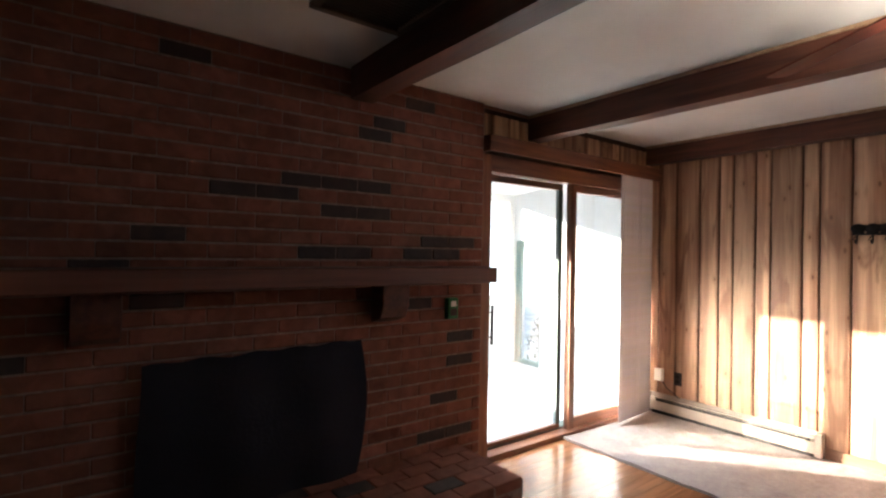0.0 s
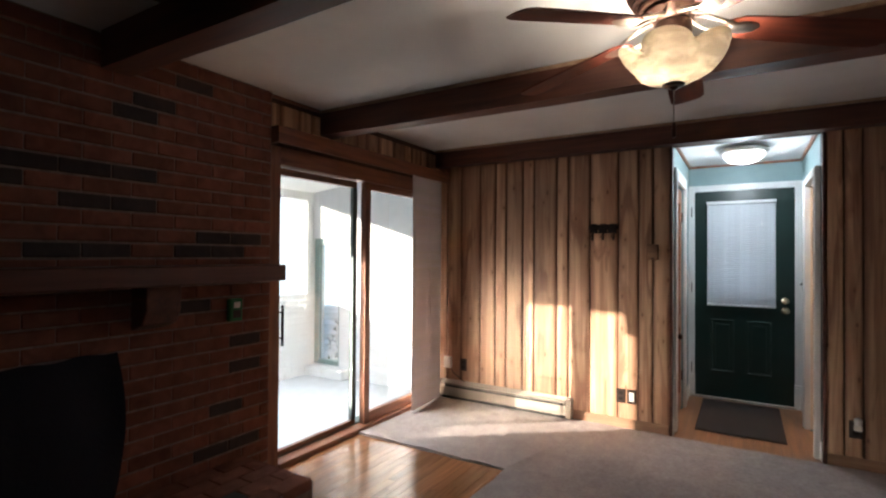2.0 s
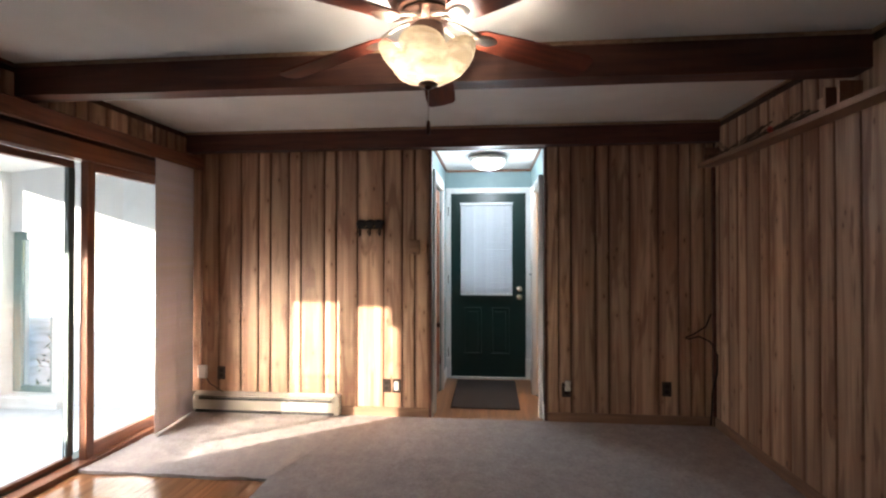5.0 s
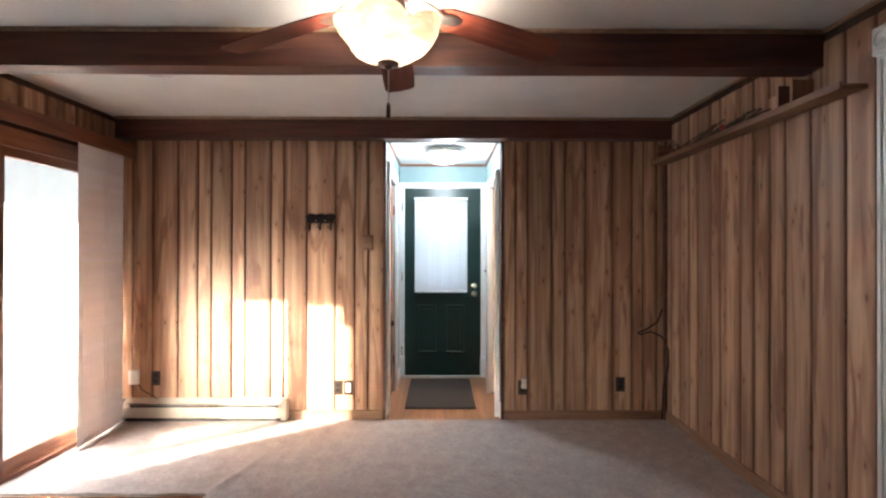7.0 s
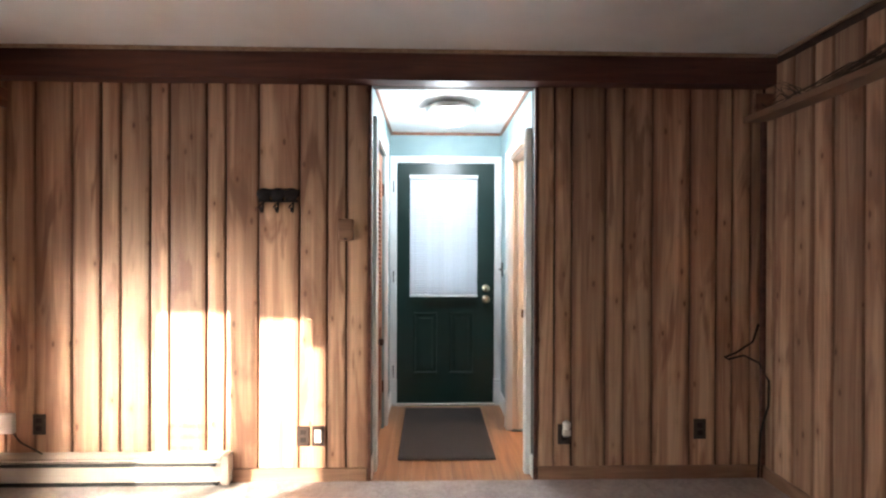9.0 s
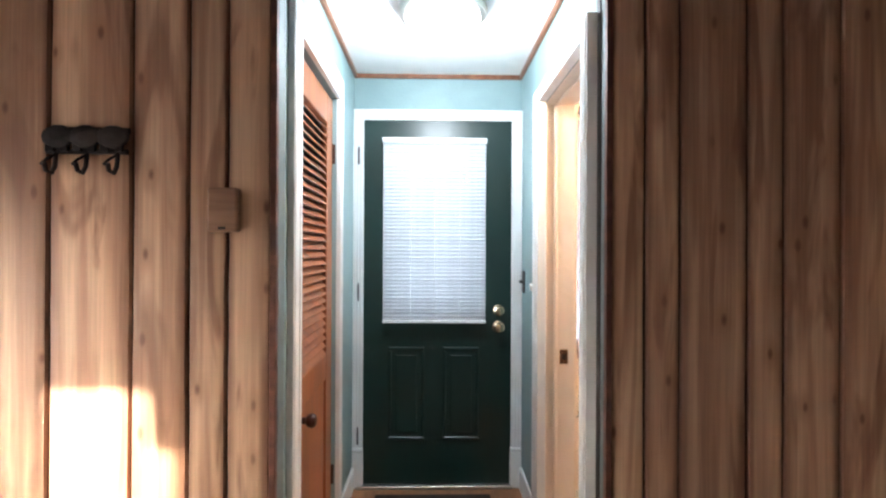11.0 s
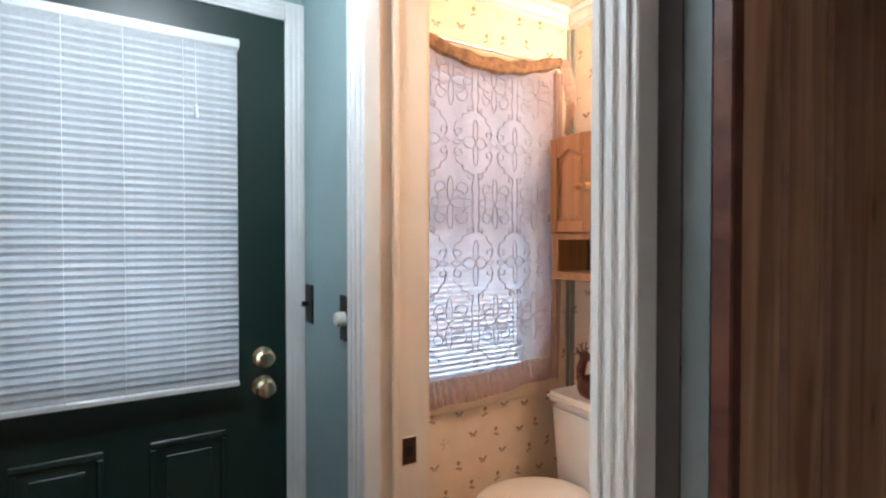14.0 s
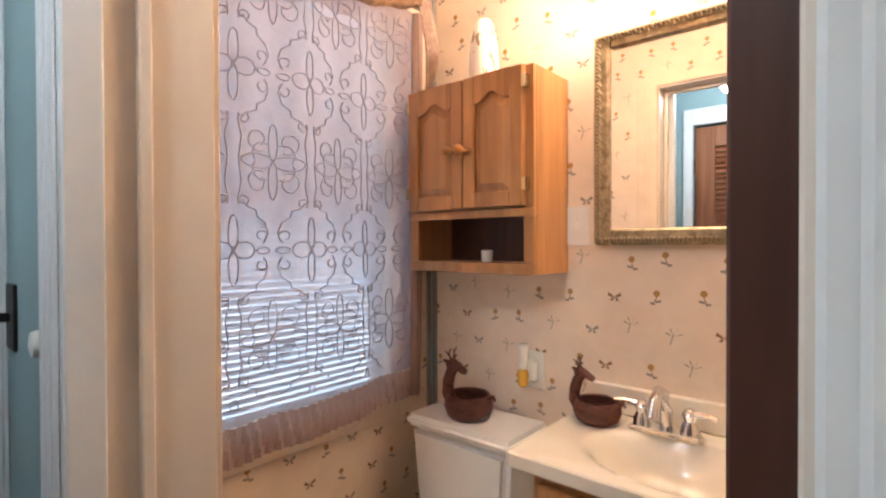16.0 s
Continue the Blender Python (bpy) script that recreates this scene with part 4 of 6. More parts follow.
for i, c in enumerate((0.075, 0.0, -0.075)):
    v0 = len(bm.verts)
    lathe(bm, [(0.012, -0.012), (0.030, -0.008), (0.034, 0.0), (0.030, 0.008), (0.012, 0.012)], 0, 0, 14, None, 1.38, 1.0)
    bm.verts.ensure_lookup_table()
    for q in bm.verts[v0:]:
        x_, y_, z_ = q.co
        q.co = (z_ - 0.014, c + x_, y_ + 0.036)
    box(bm, -0.020, -0.008, c + 0.010, c + 0.034, -0.005, 0.03)
    box(bm, -0.020, -0.008, c - 0.028, c - 0.008, -0.005, 0.03)
    box(bm, -0.020, -0.006, c - 0.046, c - 0.026, 0.045, 0.062)
box(bm, -0.012, 0.0, -0.112, 0.112, -0.010, 0.004)
part("plate", bm, M["black"], hook, "", 0.0015)
for c in (0.085, 0.0, -0.085):
    bm = bmesh.new()
    tube(bm, [(-0.008, c, -0.005), (-0.012, c, -0.045), (-0.025, c, -0.066), (-0.045, c, -0.062), (-0.052, c, -0.042)], 0.006, 6)
    part("hook", bm, M["black"], hook)
    bm = bmesh.new()
    tube(bm, [(-0.01, c, -0.012), (-0.03, c + 0.012, -0.03), (-0.04, c + 0.018, -0.045)], 0.004, 6)
    part("hook", bm, M["black"], hook)

th = thing("thermostat", (4.086, 0.548, 1.435), "tan plastic box thermostat on the boards", "thermostat")
boxpart("cover", th, M["base_wood"], -0.032, 0.0, -0.042, 0.042, -0.062, 0.062, 0.006)
boxpart("dial", th, M["brown_plate"], -0.034, -0.0325, -0.010, 0.010, -0.055, -0.047, 0, "small dark lever")


def outlet(at, label, plate, insert, kind="outlet", slots=True):
    e = thing(kind, at, label, kind, "wall plates")
    boxpart("plate", e, M[plate], -0.006, 0.0, -0.036, 0.036, -0.058, 0.058, 0.002)
    if slots:
        for zz in (-0.022, 0.022):
            boxpart("socket", e, M[insert], -0.0085, -0.0062, -0.016, 0.016, zz - 0.014, zz + 0.014, 0.002)
    else:
        boxpart("insert", e, M[insert], -0.009, -0.0062, -0.018, 0.018, -0.036, 0.036, 0.001)
    return e


outlet((4.084, 2.262, 0.335), "dark brown outlet on the pine boards", "brown_plate", "black")
outlet((4.084, 0.790, 0.260), "dark brown double outlet on the pine boards", "brown_plate", "black")
outlet((4.084, 0.705, 0.260), "dark plate with a white insert on the pine boards", "brown_plate", "cream_plate", "wall_plate", False)
outlet((4.084, -1.50, 0.288), "dark brown outlet beside the room corner", "brown_plate", "black")
outlet((4.084, -0.705, 0.262), "dark brown outlet with a night light plugged in", "brown_plate", "black")
nl = thing("night_light", (4.076, -0.715, 0.29), "small white plug-in night light", "night light")
boxpart("base", nl, M["cream_plate"], -0.030, 0.0, -0.022, 0.022, -0.030, 0.008, 0.005)
bm = bmesh.new()
lathe(bm, [(0.018, 0.008), (0.024, 0.022), (0.024, 0.045), (0.012, 0.056)], -0.018, 0, 14)
part("shade", bm, M["porcelain"], nl, "", 0, True)
jb = thing("junction_box", (4.084, 2.43, 0.34), "small white box on the wall behind the blind", "junction box")
boxpart("case", jb, M["cream_plate"], -0.03, 0.0, -0.04, 0.04, -0.05, 0.06, 0.004)
bm = bmesh.new()
tube(bm, [(4.075, 2.40, 0.29), (4.07, 2.36, 0.24), (4.072, 2.28, 0.195), (4.074, 2.24, 0.17)], 0.004)
solid("cord", bm, M["brown_plate"], "thin brown cord from the white box to the heater", "cord")
bm = bmesh.new()
tube(bm, [(4.066, -1.835, 0.90), (4.05, -1.79, 0.80), (4.06, -1.70, 0.735), (4.075, -1.64, 0.705), (4.07, -1.66, 0.695), (4.055, -1.74, 0.72), (4.04, -1.82, 0.68),
          (4.02, -1.865, 0.58), (4.02, -1.862, 0.44), (4.045, -1.835, 0.28), (4.05, -1.83, 0.12), (4.04, -1.82, 0.02)], 0.006, 8)
solid("cable", bm, M["black"], "loose black cable looping out of the room corner", "cable")

# ---- shelf with twigs on the right wall ----
shelf = thing("wall_shelf", (3.1, RIGHTY + 0.014, 2.07), "narrow pine plate shelf high on the boarded wall", "shelf")
bm = bmesh.new()
v = box(bm, -0.93, 0.985, 0.0, 0.115, 0.0, 0.020)
part("board", bm, M["base_wood"], shelf, "", 0.003)
boxpart("lip", shelf, M["base_wood"], -0.93, 0.985, 0.1155, 0.127, -0.004, 0.030, 0.002)
for xx in (0.90, -0.62, -0.52):
    boxpart("divider", shelf, M["board"], xx, xx + 0.02, 0.002, 0.11, 0.021, 0.145, 0.002)
boxpart("back_block", shelf, M["board"], -0.50, -0.36, 0.002, 0.06, 0.021, 0.125, 0.002)
tw = thing("dried_twigs", (3.1, RIGHTY + 0.07, 2.092), "bundle of dry twigs with a red berry on the shelf", "twigs")
rng = random.Random(3)
for i in range(16):
    bm = bmesh.new()
    x0 = rng.uniform(-0.45, 0.2)
    ln = rng.uniform(0.5, 0.9)
    y0 = rng.uniform(-0.02, 0.03)
    p = [(min(0.94, x0 + ln * s), y0 + 0.012 * math.sin(s * 5 + i), 0.014 + 0.10 * (1 - s) * rng.random() * 0.7 + rng.uniform(0, 0.02)) for s in (0, 0.25, 0.5, 0.75, 1)]
    tube(bm, p, 0.0045, 5, 0.5)
    part("twig", bm, M["twig"], tw)
for i in range(9):
    bm = bmesh.new()
    x0 = rng.uniform(0.55, 0.90)
    tube(bm, [(x0, 0.0, 0.02), (x0 + 0.05, 0.02, 0.05 + 0.05 * rng.random()), (x0 + 0.14, 0.03 * rng.random(), 0.04 + 0.13 * rng.random())], 0.003, 5, 0.5)
    part("twig", bm, M["twig"], tw)
bm = bmesh.new()
bmesh.ops.create_uvsphere(bm, u_segments=10, v_segments=8, radius=0.018)
ob = part("berry", bm, M["red"], tw, "red berry")
ob.location = (0.02, 0.03, 0.045)

# ---- ceiling things ----
fan = thing("ceiling_fan", (1.77, 0.143, CEIL - 0.055), "dark bronze ceiling fan with mahogany blades and lit glass shades", "ceiling fan")
bm = bmesh.new()
rib = [(0.060, 0.055), (0.115, 0.050), (0.150, 0.015), (0.158, -0.010)]
for k in range(5):
    z, r = -0.012 - 0.0185 * k, 0.158 - 0.006 * k - 0.0022 * k * k
    rib += [(r - 0.012, z), (r - 0.012, z - 0.005), (r, z - 0.008), (r + 0.001, z - 0.012), (r - 0.004, z - 0.017)]
rib += [(0.085, -0.110), (0.070, -0.128), (0.055, -0.134)]
lathe(bm, rib, 0, 0, 48)
part("motor_housing", bm, M["bronze"], fan, "", 0, True)
bm = bmesh.new()
lathe(bm, [(0.045, -0.130), (0.058, -0.136), (0.062, -0.175), (0.052, -0.200), (0.030, -0.230), (0.014, -0.262), (0.012, -0.335)], 0, 0, 28)
part("light_fitter", bm, M["bronze"], fan, "", 0, True)
for k in range(5):
    ang = 1 + 72 * k
    bm = bmesh.new()
    out = [(0.17, -0.030), (0.22, -0.058), (0.35, -0.066), (0.55, -0.072), (0.64, -0.070), (0.665, -0.055), (0.672, 0.0), (0.665, 0.055), (0.64, 0.070), (0.55, 0.072), (0.35, 0.066), (0.22, 0.058), (0.17, 0.030)]
    f = bm.faces.new([bm.verts.new((px, py, 0)) for px, py in out])
    r = bmesh.ops.extrude_face_region(bm, geom=[f])
    for q in r["geom"]:
        if isinstance(q, bmesh.types.BMVert):
            q.co.z += 0.006
    ob = part("blade", bm, M["blade"], fan)
    ob.matrix_basis = pose(0, 0, -0.138, 0, 0, ang) @ pose(0, 0, 0, 0, 8.5, 0) @ pose(0, 0, 0, -11, 0, 0)
    bm = bmesh.new()
    for sy in (-1, 1):
        tube(bm, [(0.062, 0.016 * sy, -0.190), (0.095, 0.040 * sy, -0.206), (0.140, 0.048 * sy, -0.226), (0.185, 0.030 * sy, -0.236), (0.215, 0.010 * sy, -0.240)], 0.0075, 8)
    lathe(bm, [(0.006, -0.252), (0.030, -0.250), (0.041, -0.244), (0.043, -0.236), (0.030, -0.231)], 0.225, 0, 20, None, 1.35, 0.85)
    ob = part("blade_iron", bm, M["nickel"], fan, "", 0, True)
    ob.matrix_basis = pose(0, 0, 0.070, 0, 0, ang)


def petals(a, z):
    """The lobed outline of the glass, with the lobes swept round."""
    return 0.70 + 0.30 * abs(math.cos(2.5 * (a + 5.0 * (z + 0.345)) + 0.35)) ** 0.55


bm = bmesh.new()
lathe(bm, [(0.018, -0.352), (0.05, -0.349), (0.09, -0.338), (0.13, -0.318), (0.158, -0.294), (0.176, -0.270), (0.186, -0.246), (0.187, -0.234), (0.180, -0.240), (0.176, -0.254),
           (0.166, -0.274), (0.149, -0.297), (0.12, -0.320), (0.08, -0.337), (0.02, -0.346)], 0, 0, 100, petals)
for q in bm.verts:
    if q.co.z > -0.335:
        w = (petals(math.atan2(q.co.y, q.co.x), q.co.z) - 0.7) / 0.3
        q.co.z += 0.045 * (w - 0.60) * min(1.0, (q.co.z + 0.335) / 0.07)
part("glass_shade", bm, M["shade"], fan, "lit marbled glass shade with swept petals", 0, True)
bm = bmesh.new()
lathe(bm, [(0.004, -0.376), (0.012, -0.372), (0.016, -0.366), (0.034, -0.362), (0.038, -0.356), (0.030, -0.350), (0.012, -0.346)], 0, 0, 24)
part("finial", bm, M["bronze"], fan, "", 0, True)
bm = bmesh.new()
tube(bm, [(0.012, 0.0, -0.36), (0.012, 0.0, -0.49)], 0.0018, 5)
part("pull_chain", bm, M["nickel"], fan)
bm = bmesh.new()
lathe(bm, [(0.003, -0.488), (0.007, -0.495), (0.008, -0.535), (0.004, -0.542)], 0.012, 0, 10)
part("pull_knob", bm, M["bronze"], fan, "", 0, True)
for k, (bx, by) in enumerate(((-0.062, 0.050), (0.070, -0.045))):
    bm = bmesh.new()
    lathe(bm, [(0.004, -0.322), (0.018, -0.316), (0.026, -0.300), (0.024, -0.282), (0.013, -0.262), (0.012, -0.240)], bx, by, 18)
    ob = part("bulb", bm, M["bulb"], fan, "lit bulb", 0, True)
    ob.visible_shadow = False

vent = thing("ceiling_vent", (0.72, 1.68, CEIL), "large brown metal ceiling grille beside the beam", "vent")
for x0, x1, y0, y1 in ((-0.215, 0.215, 0.205, 0.24), (-0.215, 0.215, -0.24, -0.205), (-0.215, -0.18, -0.204, 0.204), (0.18, 0.215, -0.204, 0.204)):
    boxpart("frame", vent, M["vent_metal"], x0, x1, y0, y1, -0.028, -0.001, 0.004)
boxpart("backing", vent, M["brown_plate"], -0.179, 0.179, -0.204, 0.204, -0.006, -0.001)
for i in range(17):
    ob = boxpart("slat", vent, M["vent_metal"], -0.178, 0.178, -0.002, 0.010, -0.0035, 0.0005)
    ob.matrix_basis = pose(0, -0.19 + 0.0235 * i, -0.016, 30, 0, 0)
vs = thing("ceiling_register", (3.02, 1.655, CEIL), "small white ceiling register", "vent")
boxpart("frame", vs, M["white"], -0.06, 0.06, -0.09, 0.09, -0.010, -0.001, 0.003)
for i in range(6):
    boxpart("slat", vs, M["ceiling"], -0.045 + 0.016 * i, -0.037 + 0.016 * i, -0.075, 0.075, -0.015, -0.0105)

# fluted white casing on the right wall
cas = thing("door_casing", (2.06, RIGHTY + 0.014, 0.0), "white fluted door casing with a corner rosette", "casing", "", "structure")
boxpart("upright", cas, M["white"], -0.05, 0.05, 0.0, 0.022, 0.0, 2.18, 0.002)
for xx in (-0.03, 0.0, 0.03):
    boxpart("flute", cas, M["white"], xx - 0.010, xx + 0.010, 0.0225, 0.030, 0.16, 2.16, 0.003)
boxpart("rosette", cas, M["white"], -0.057, 0.057, 0.0, 0.036, 2.18, 2.295, 0.004)
bm = bmesh.new()
lathe(bm, [(0.045, 0.0), (0.045, 0.008), (0.036, 0.012), (0.030, 0.006), (0.016, 0.006), (0.012, 0.014), (0.004, 0.016)], 0, 0, 24)
ob = part("boss", bm, M["white"], cas, "", 0, True)
ob.matrix_basis = pose(0, 0.0362, 2.237, -90, 0, 0)
boxpart("plinth", cas, M["white"], -0.057, 0.057, 0.0302, 0.036, 0.0, 0.16, 0.003)

# ---- the small entry ----


def casing(parent, axis, a, side, u0, u1, z1, w=0.075, depth=0.022, mat_name="white", w1=None, flutes=(0.14, 0.42, 0.70)):
    """A fluted white casing round an opening: a is the wall's face, side the way that it sticks out."""
    def bar(name, ua, ub, za, zb, d0, d1, bev=0.002):
        lo_, hi_ = sorted((a + side * d0, a + side * d1))
        bm = bmesh.new()
        if axis == "y":
            box(bm, ua, ub, lo_, hi_, za, zb)
        else:
            box(bm, lo_, hi_, ua, ub, za, zb)
        part(name, bm, M[mat_name], parent, "", bev)
    for ua, ub in ((u0 - w, u0), (u1, u1 + (w1 or w))):
        bar("upright", ua, ub, 0.0, z1 + w, 0.0, depth * 0.90)
        for k in flutes:
            bar("flute", ua + k * (ub - ua), ua + (k + 0.17) * (ub - ua), 0.0, z1 + w * 0.9, depth * 0.905, depth, 0.005)
    bar("head", u0 + 0.0005, u1 - 0.0005, z1, z1 + w, 0.0, depth * 0.90)
    for k in flutes:
        bar("flute", u0 + 0.0005, u1 - 0.0005, z1 + k * w, z1 + (k + 0.17) * w, depth * 0.905, depth)


def knob(parent, at, axis, side, material, r=0.027, name="knob", label=""):
    bm = bmesh.new()
    lathe(bm, [(r * 1.1, 0.0), (r * 1.15, 0.006), (r * 0.5, 0.012), (r * 0.45, 0.028), (r * 0.9, 0.036), (r * 1.05, 0.050), (r * 0.8, 0.062), (r * 0.3, 0.066)], 0, 0, 24)
    ob = part(name, bm, M[material], parent, label, 0, True)
    turn = {("x", -1): pose(0, 0, 0, 0, -90, 0), ("x", 1): pose(0, 0, 0, 0, 90, 0), ("y", -1): pose(0, 0, 0, 90, 0, 0), ("y", 1): pose(0, 0, 0, -90, 0, 0)}[axis, side]
    ob.matrix_basis = Matrix.Translation(at) @ turn
    return ob


door = thing("door_back", (5.45, -0.05, 0.02), "dark green back door with a blind over its window", "door", "", "structure")
DY0, DY1 = -0.4245, 0.4245
bm = bmesh.new()
hole = (-0.26, 0.27, 0.96, 1.86)
me = wall("tmp", "x", 0.0, 0.045, DY0, DY1, 0.0, 2.03, M["green"], "", [hole])
me.name = "leaf"
me.parent = door
for key in ("category", "kind"):
    del me[key]
boxpart("pane", door, M["pane"], 0.018, 0.024, hole[0], hole[1], hole[2], hole[3]).visible_shadow = False
for y0, y1 in ((-0.245, -0.045), (0.060, 0.260)):
    for nm, a, b, c, d in (("moulding", y0, y1, 0.745, 0.765), ("moulding", y0, y1, 0.245, 0.265), ("moulding", y0, y0 + 0.018, 0.266, 0.744), ("moulding", y1 - 0.018, y1, 0.266, 0.744)):
        boxpart(nm, door, M["green"], -0.009, -0.0004, a, b, c, d, 0.004)
    boxpart("raised_panel", door, M["green"], -0.007, -0.0004, y0 + 0.040, y1 - 0.040, 0.29, 0.72, 0.006)
knob(door, (-0.0005, -0.352, 0.972), "x", -1, "brass", 0.027, "deadbolt", "brass deadbolt")
knob(door, (-0.0005, -0.352, 0.880), "x", -1, "brass", 0.029, "door_knob", "brass door knob")
for z in (0.22, 1.02, 1.78):
    boxpart("hinge", door, M["black"], -0.012, 0.01, DY1 + 0.0005, DY1 + 0.012, z, z + 0.10, 0.002)
boxpart("threshold", door, M["nickel"], -0.03, 0.06, DY0 - 0.01, DY1 + 0.01, -0.021, -0.003, 0.002)
bcase = thing("door_casing", (0, 0, 0), "white painted casing round the back door", "casing", "", "structure")
casing(bcase, "x", 5.47, -1, -0.475, 0.352, 2.050, 0.060, 0.032)
for y0, y1 in ((-0.534, -0.470), (0.349, 0.409)):
    boxpart("plinth", bcase, M["white"], 5.43, 5.4695, y0, y1, 0.0, 0.20, 0.004)
    boxpart("plinth_cap", bcase, M["white"], 5.425, 5.4695, y0, y1, 0.201, 0.225, 0.006)

mini = thing("door_blind", (5.40, -0.043, 0.93), "white mini blind hung on the back door", "blind")
boxpart("headrail", mini, M["white"], -0.012, 0.022, -0.288, 0.288, 0.985, 1.012, 0.003)
boxpart("bottom_rail", mini, M["white"], -0.008, 0.016, -0.284, 0.284, -0.006, 0.008, 0.002)


def slat_mesh(name, w, d, m):
    bm = bmesh.new()
    rows = []
    for yy in (-w / 2, w / 2):
        rows.append([bm.verts.new((d * s, yy, 0.003 * (1 - s * s))) for s in (-1, 0, 1)])
    for s in range(2):
        bm.faces.new((rows[0][s], rows[0][s + 1], rows[1][s + 1], rows[1][s]))
    r = bmesh.ops.extrude_face_region(bm, geom=list(bm.faces))
    for q in r["geom"]:
        if isinstance(q, bmesh.types.BMVert):
            q.co.z += 0.0006
    return mesh_of(name, bm, m)


sm = slat_mesh("slat", 0.566, 0.0125, M["slat"])
for i in range(48):
    ob = new("slat", sm)
    ob.parent = mini
    ob.matrix_basis = pose(0.004, 0, 0.022 + i * 0.0201, 0, 66 + 3 * math.sin(i * 2.3), 0.25 * math.sin(i * 1.7))
for yy in (-0.14, 0.0, 0.13):
    bm = bmesh.new()
    tube(bm, [(-0.010, yy, 0.0), (-0.010, yy, 0.985)], 0.0012, 4)
    part("ladder_cord", bm, M["white"], mini)
bm = bmesh.new()
tube(bm, [(-0.016, -0.17, 0.985), (-0.017, -0.172, 0.80)], 0.0012, 4)
lathe(bm, [(0.002, 0.765), (0.006, 0.77), (0.005, 0.80), (0.002, 0.805)], -0.017, -0.172, 8)
part("pull_cord", bm, M["white"], mini)

rug = thing("door_mat", (4.85, -0.035, 0.0), "dark brown ribbed door mat inside the back door", "door mat")
boxpart("pad", rug, M["mat"], -0.50, 0.50, -0.315, 0.305, 0.0, 0.010, 0.004)
for i in range(30):
    boxpart("rib", rug, M["mat"], -0.485, 0.485, -0.298 + i * 0.0202, -0.286 + i * 0.0202, 0.0105, 0.014)

lamp = thing("hall_lamp", (4.65, -0.07, 2.315), "flush ceiling lamp with a lit white glass dome", "ceiling lamp")
bm = bmesh.new()
lathe(bm, [(0.12, 0.0), (0.150, -0.004), (0.176, -0.022), (0.180, -0.042), (0.172, -0.056), (0.150, -0.060)], 0, 0, 40)
part("pan", bm, M["nickel"], lamp, "brushed metal pan", 0, True)
bm = bmesh.new()
lathe(bm, [(0.148, -0.056), (0.150, -0.066), (0.138, -0.092), (0.105, -0.118), (0.06, -0.132), (0.01, -0.136)], 0, 0, 40)
part("dome", bm, M["dome"], lamp, "lit white glass dome", 0, True).visible_shadow = False

for x0, x1, y0, y1 in ((4.17, 5.455, HALL_L - 0.018, HALL_L - 0.0005), (4.17, 5.455, HALL_R + 0.0005, HALL_R + 0.018), (5.456, 5.4695, HALL_R + 0.002, HALL_L - 0.002)):
    bm = bmesh.new()
    box(bm, x0, x1, y0, y1, 2.290, 2.3145)
    solid("trim", bm, M["trim_wood"], "thin brown strip round the entry ceiling", "trim", "structure", 0.002)

# louvred closet door
cl = thing("door_closet", (4.6285, HALL_L + 0.018, 0.0), "orange-stained louvred closet door, closed", "door", "", "structure")
LX0, LX1 = -0.3285, 0.3285
for x0, x1 in ((LX0, LX0 + 0.140), (LX1 - 0.110, LX1)):
    boxpart("stile", cl, M["louvre"], x0, x1, 0.0, 0.032, 0.012, 2.008, 0.003)
for z0, z1 in ((1.88, 2.008), (0.76, 0.87), (0.012, 0.16)):
    boxpart("rail", cl, M["louvre"], LX0 + 0.1405, LX1 - 0.1105, 0.0, 0.032, z0, z1, 0.003)
boxpart("panel", cl, M["louvre"], LX0 + 0.141, LX1 - 0.111, 0.010, 0.022, 0.161, 0.759, 0.002)
bm = bmesh.new()
box(bm, -(LX1 - LX0 - 0.253) / 2, (LX1 - LX0 - 0.253) / 2, -0.022, 0.022, -0.003, 0.003)
lm = mesh_of("louvre", bm, M["louvre"], 0.002)
for i in range(31):
    ob = new("louvre", lm)
    ob.parent = cl
    ob.matrix_basis = pose((LX0 + LX1) / 2 + 0.015, 0.016, 0.888 + i * 0.0325, 48, 0, 0)
knob(cl, (-0.235, -0.0005, 0.735), "y", -1, "bronze", 0.024, "door_knob", "dark bronze knob")
for z in (0.25, 1.72):
    boxpart("hinge", cl, M["bronze"], LX1 + 0.0005, LX1 + 0.014, -0.012, 0.006, z, z + 0.09, 0.002)
ccase = thing("door_casing", (0, 0, 0), "white painted casing round the closet door", "casing", "", "structure")
casing(ccase, "y", HALL_L, -1, 4.295, 4.962, 2.02, 0.098, 0.024, w1=0.055, flutes=(0.10, 0.66))

# bathroom doorway
bcs = thing("door_casing", (0, 0, 0), "white fluted casing round the bathroom doorway", "casing", "", "structure")
casing(bcs, "y", HALL_R, 1, 4.212, 4.85, 1.985, 0.060, 0.044, "white", 0.105)
casing(bcs, "y", BATH_Y0 - 0.012, -1, 4.212, 4.885, 1.985, 0.008, 0.016, "cream", 0.085)
for x0, x1 in ((4.8785, 4.8848), (4.2125, 4.2185)):
    boxpart("jamb", bcs, M["warm_jamb"], x0, x1, BATH_Y0 - 0.016, HALL_R - 0.0005, 0.0, 1.9848, 0.0015)
boxpart("jamb_head", bcs, M["warm_jamb"], 4.2190, 4.8780, BATH_Y0 - 0.016, HALL_R - 0.0005, 1.978, 1.9848, 0.0015)
boxpart("stop", bcs, M["warm_jamb"], 4.866, 4.8780, -0.590, -0.575, 0.0, 1.977, 0.002)
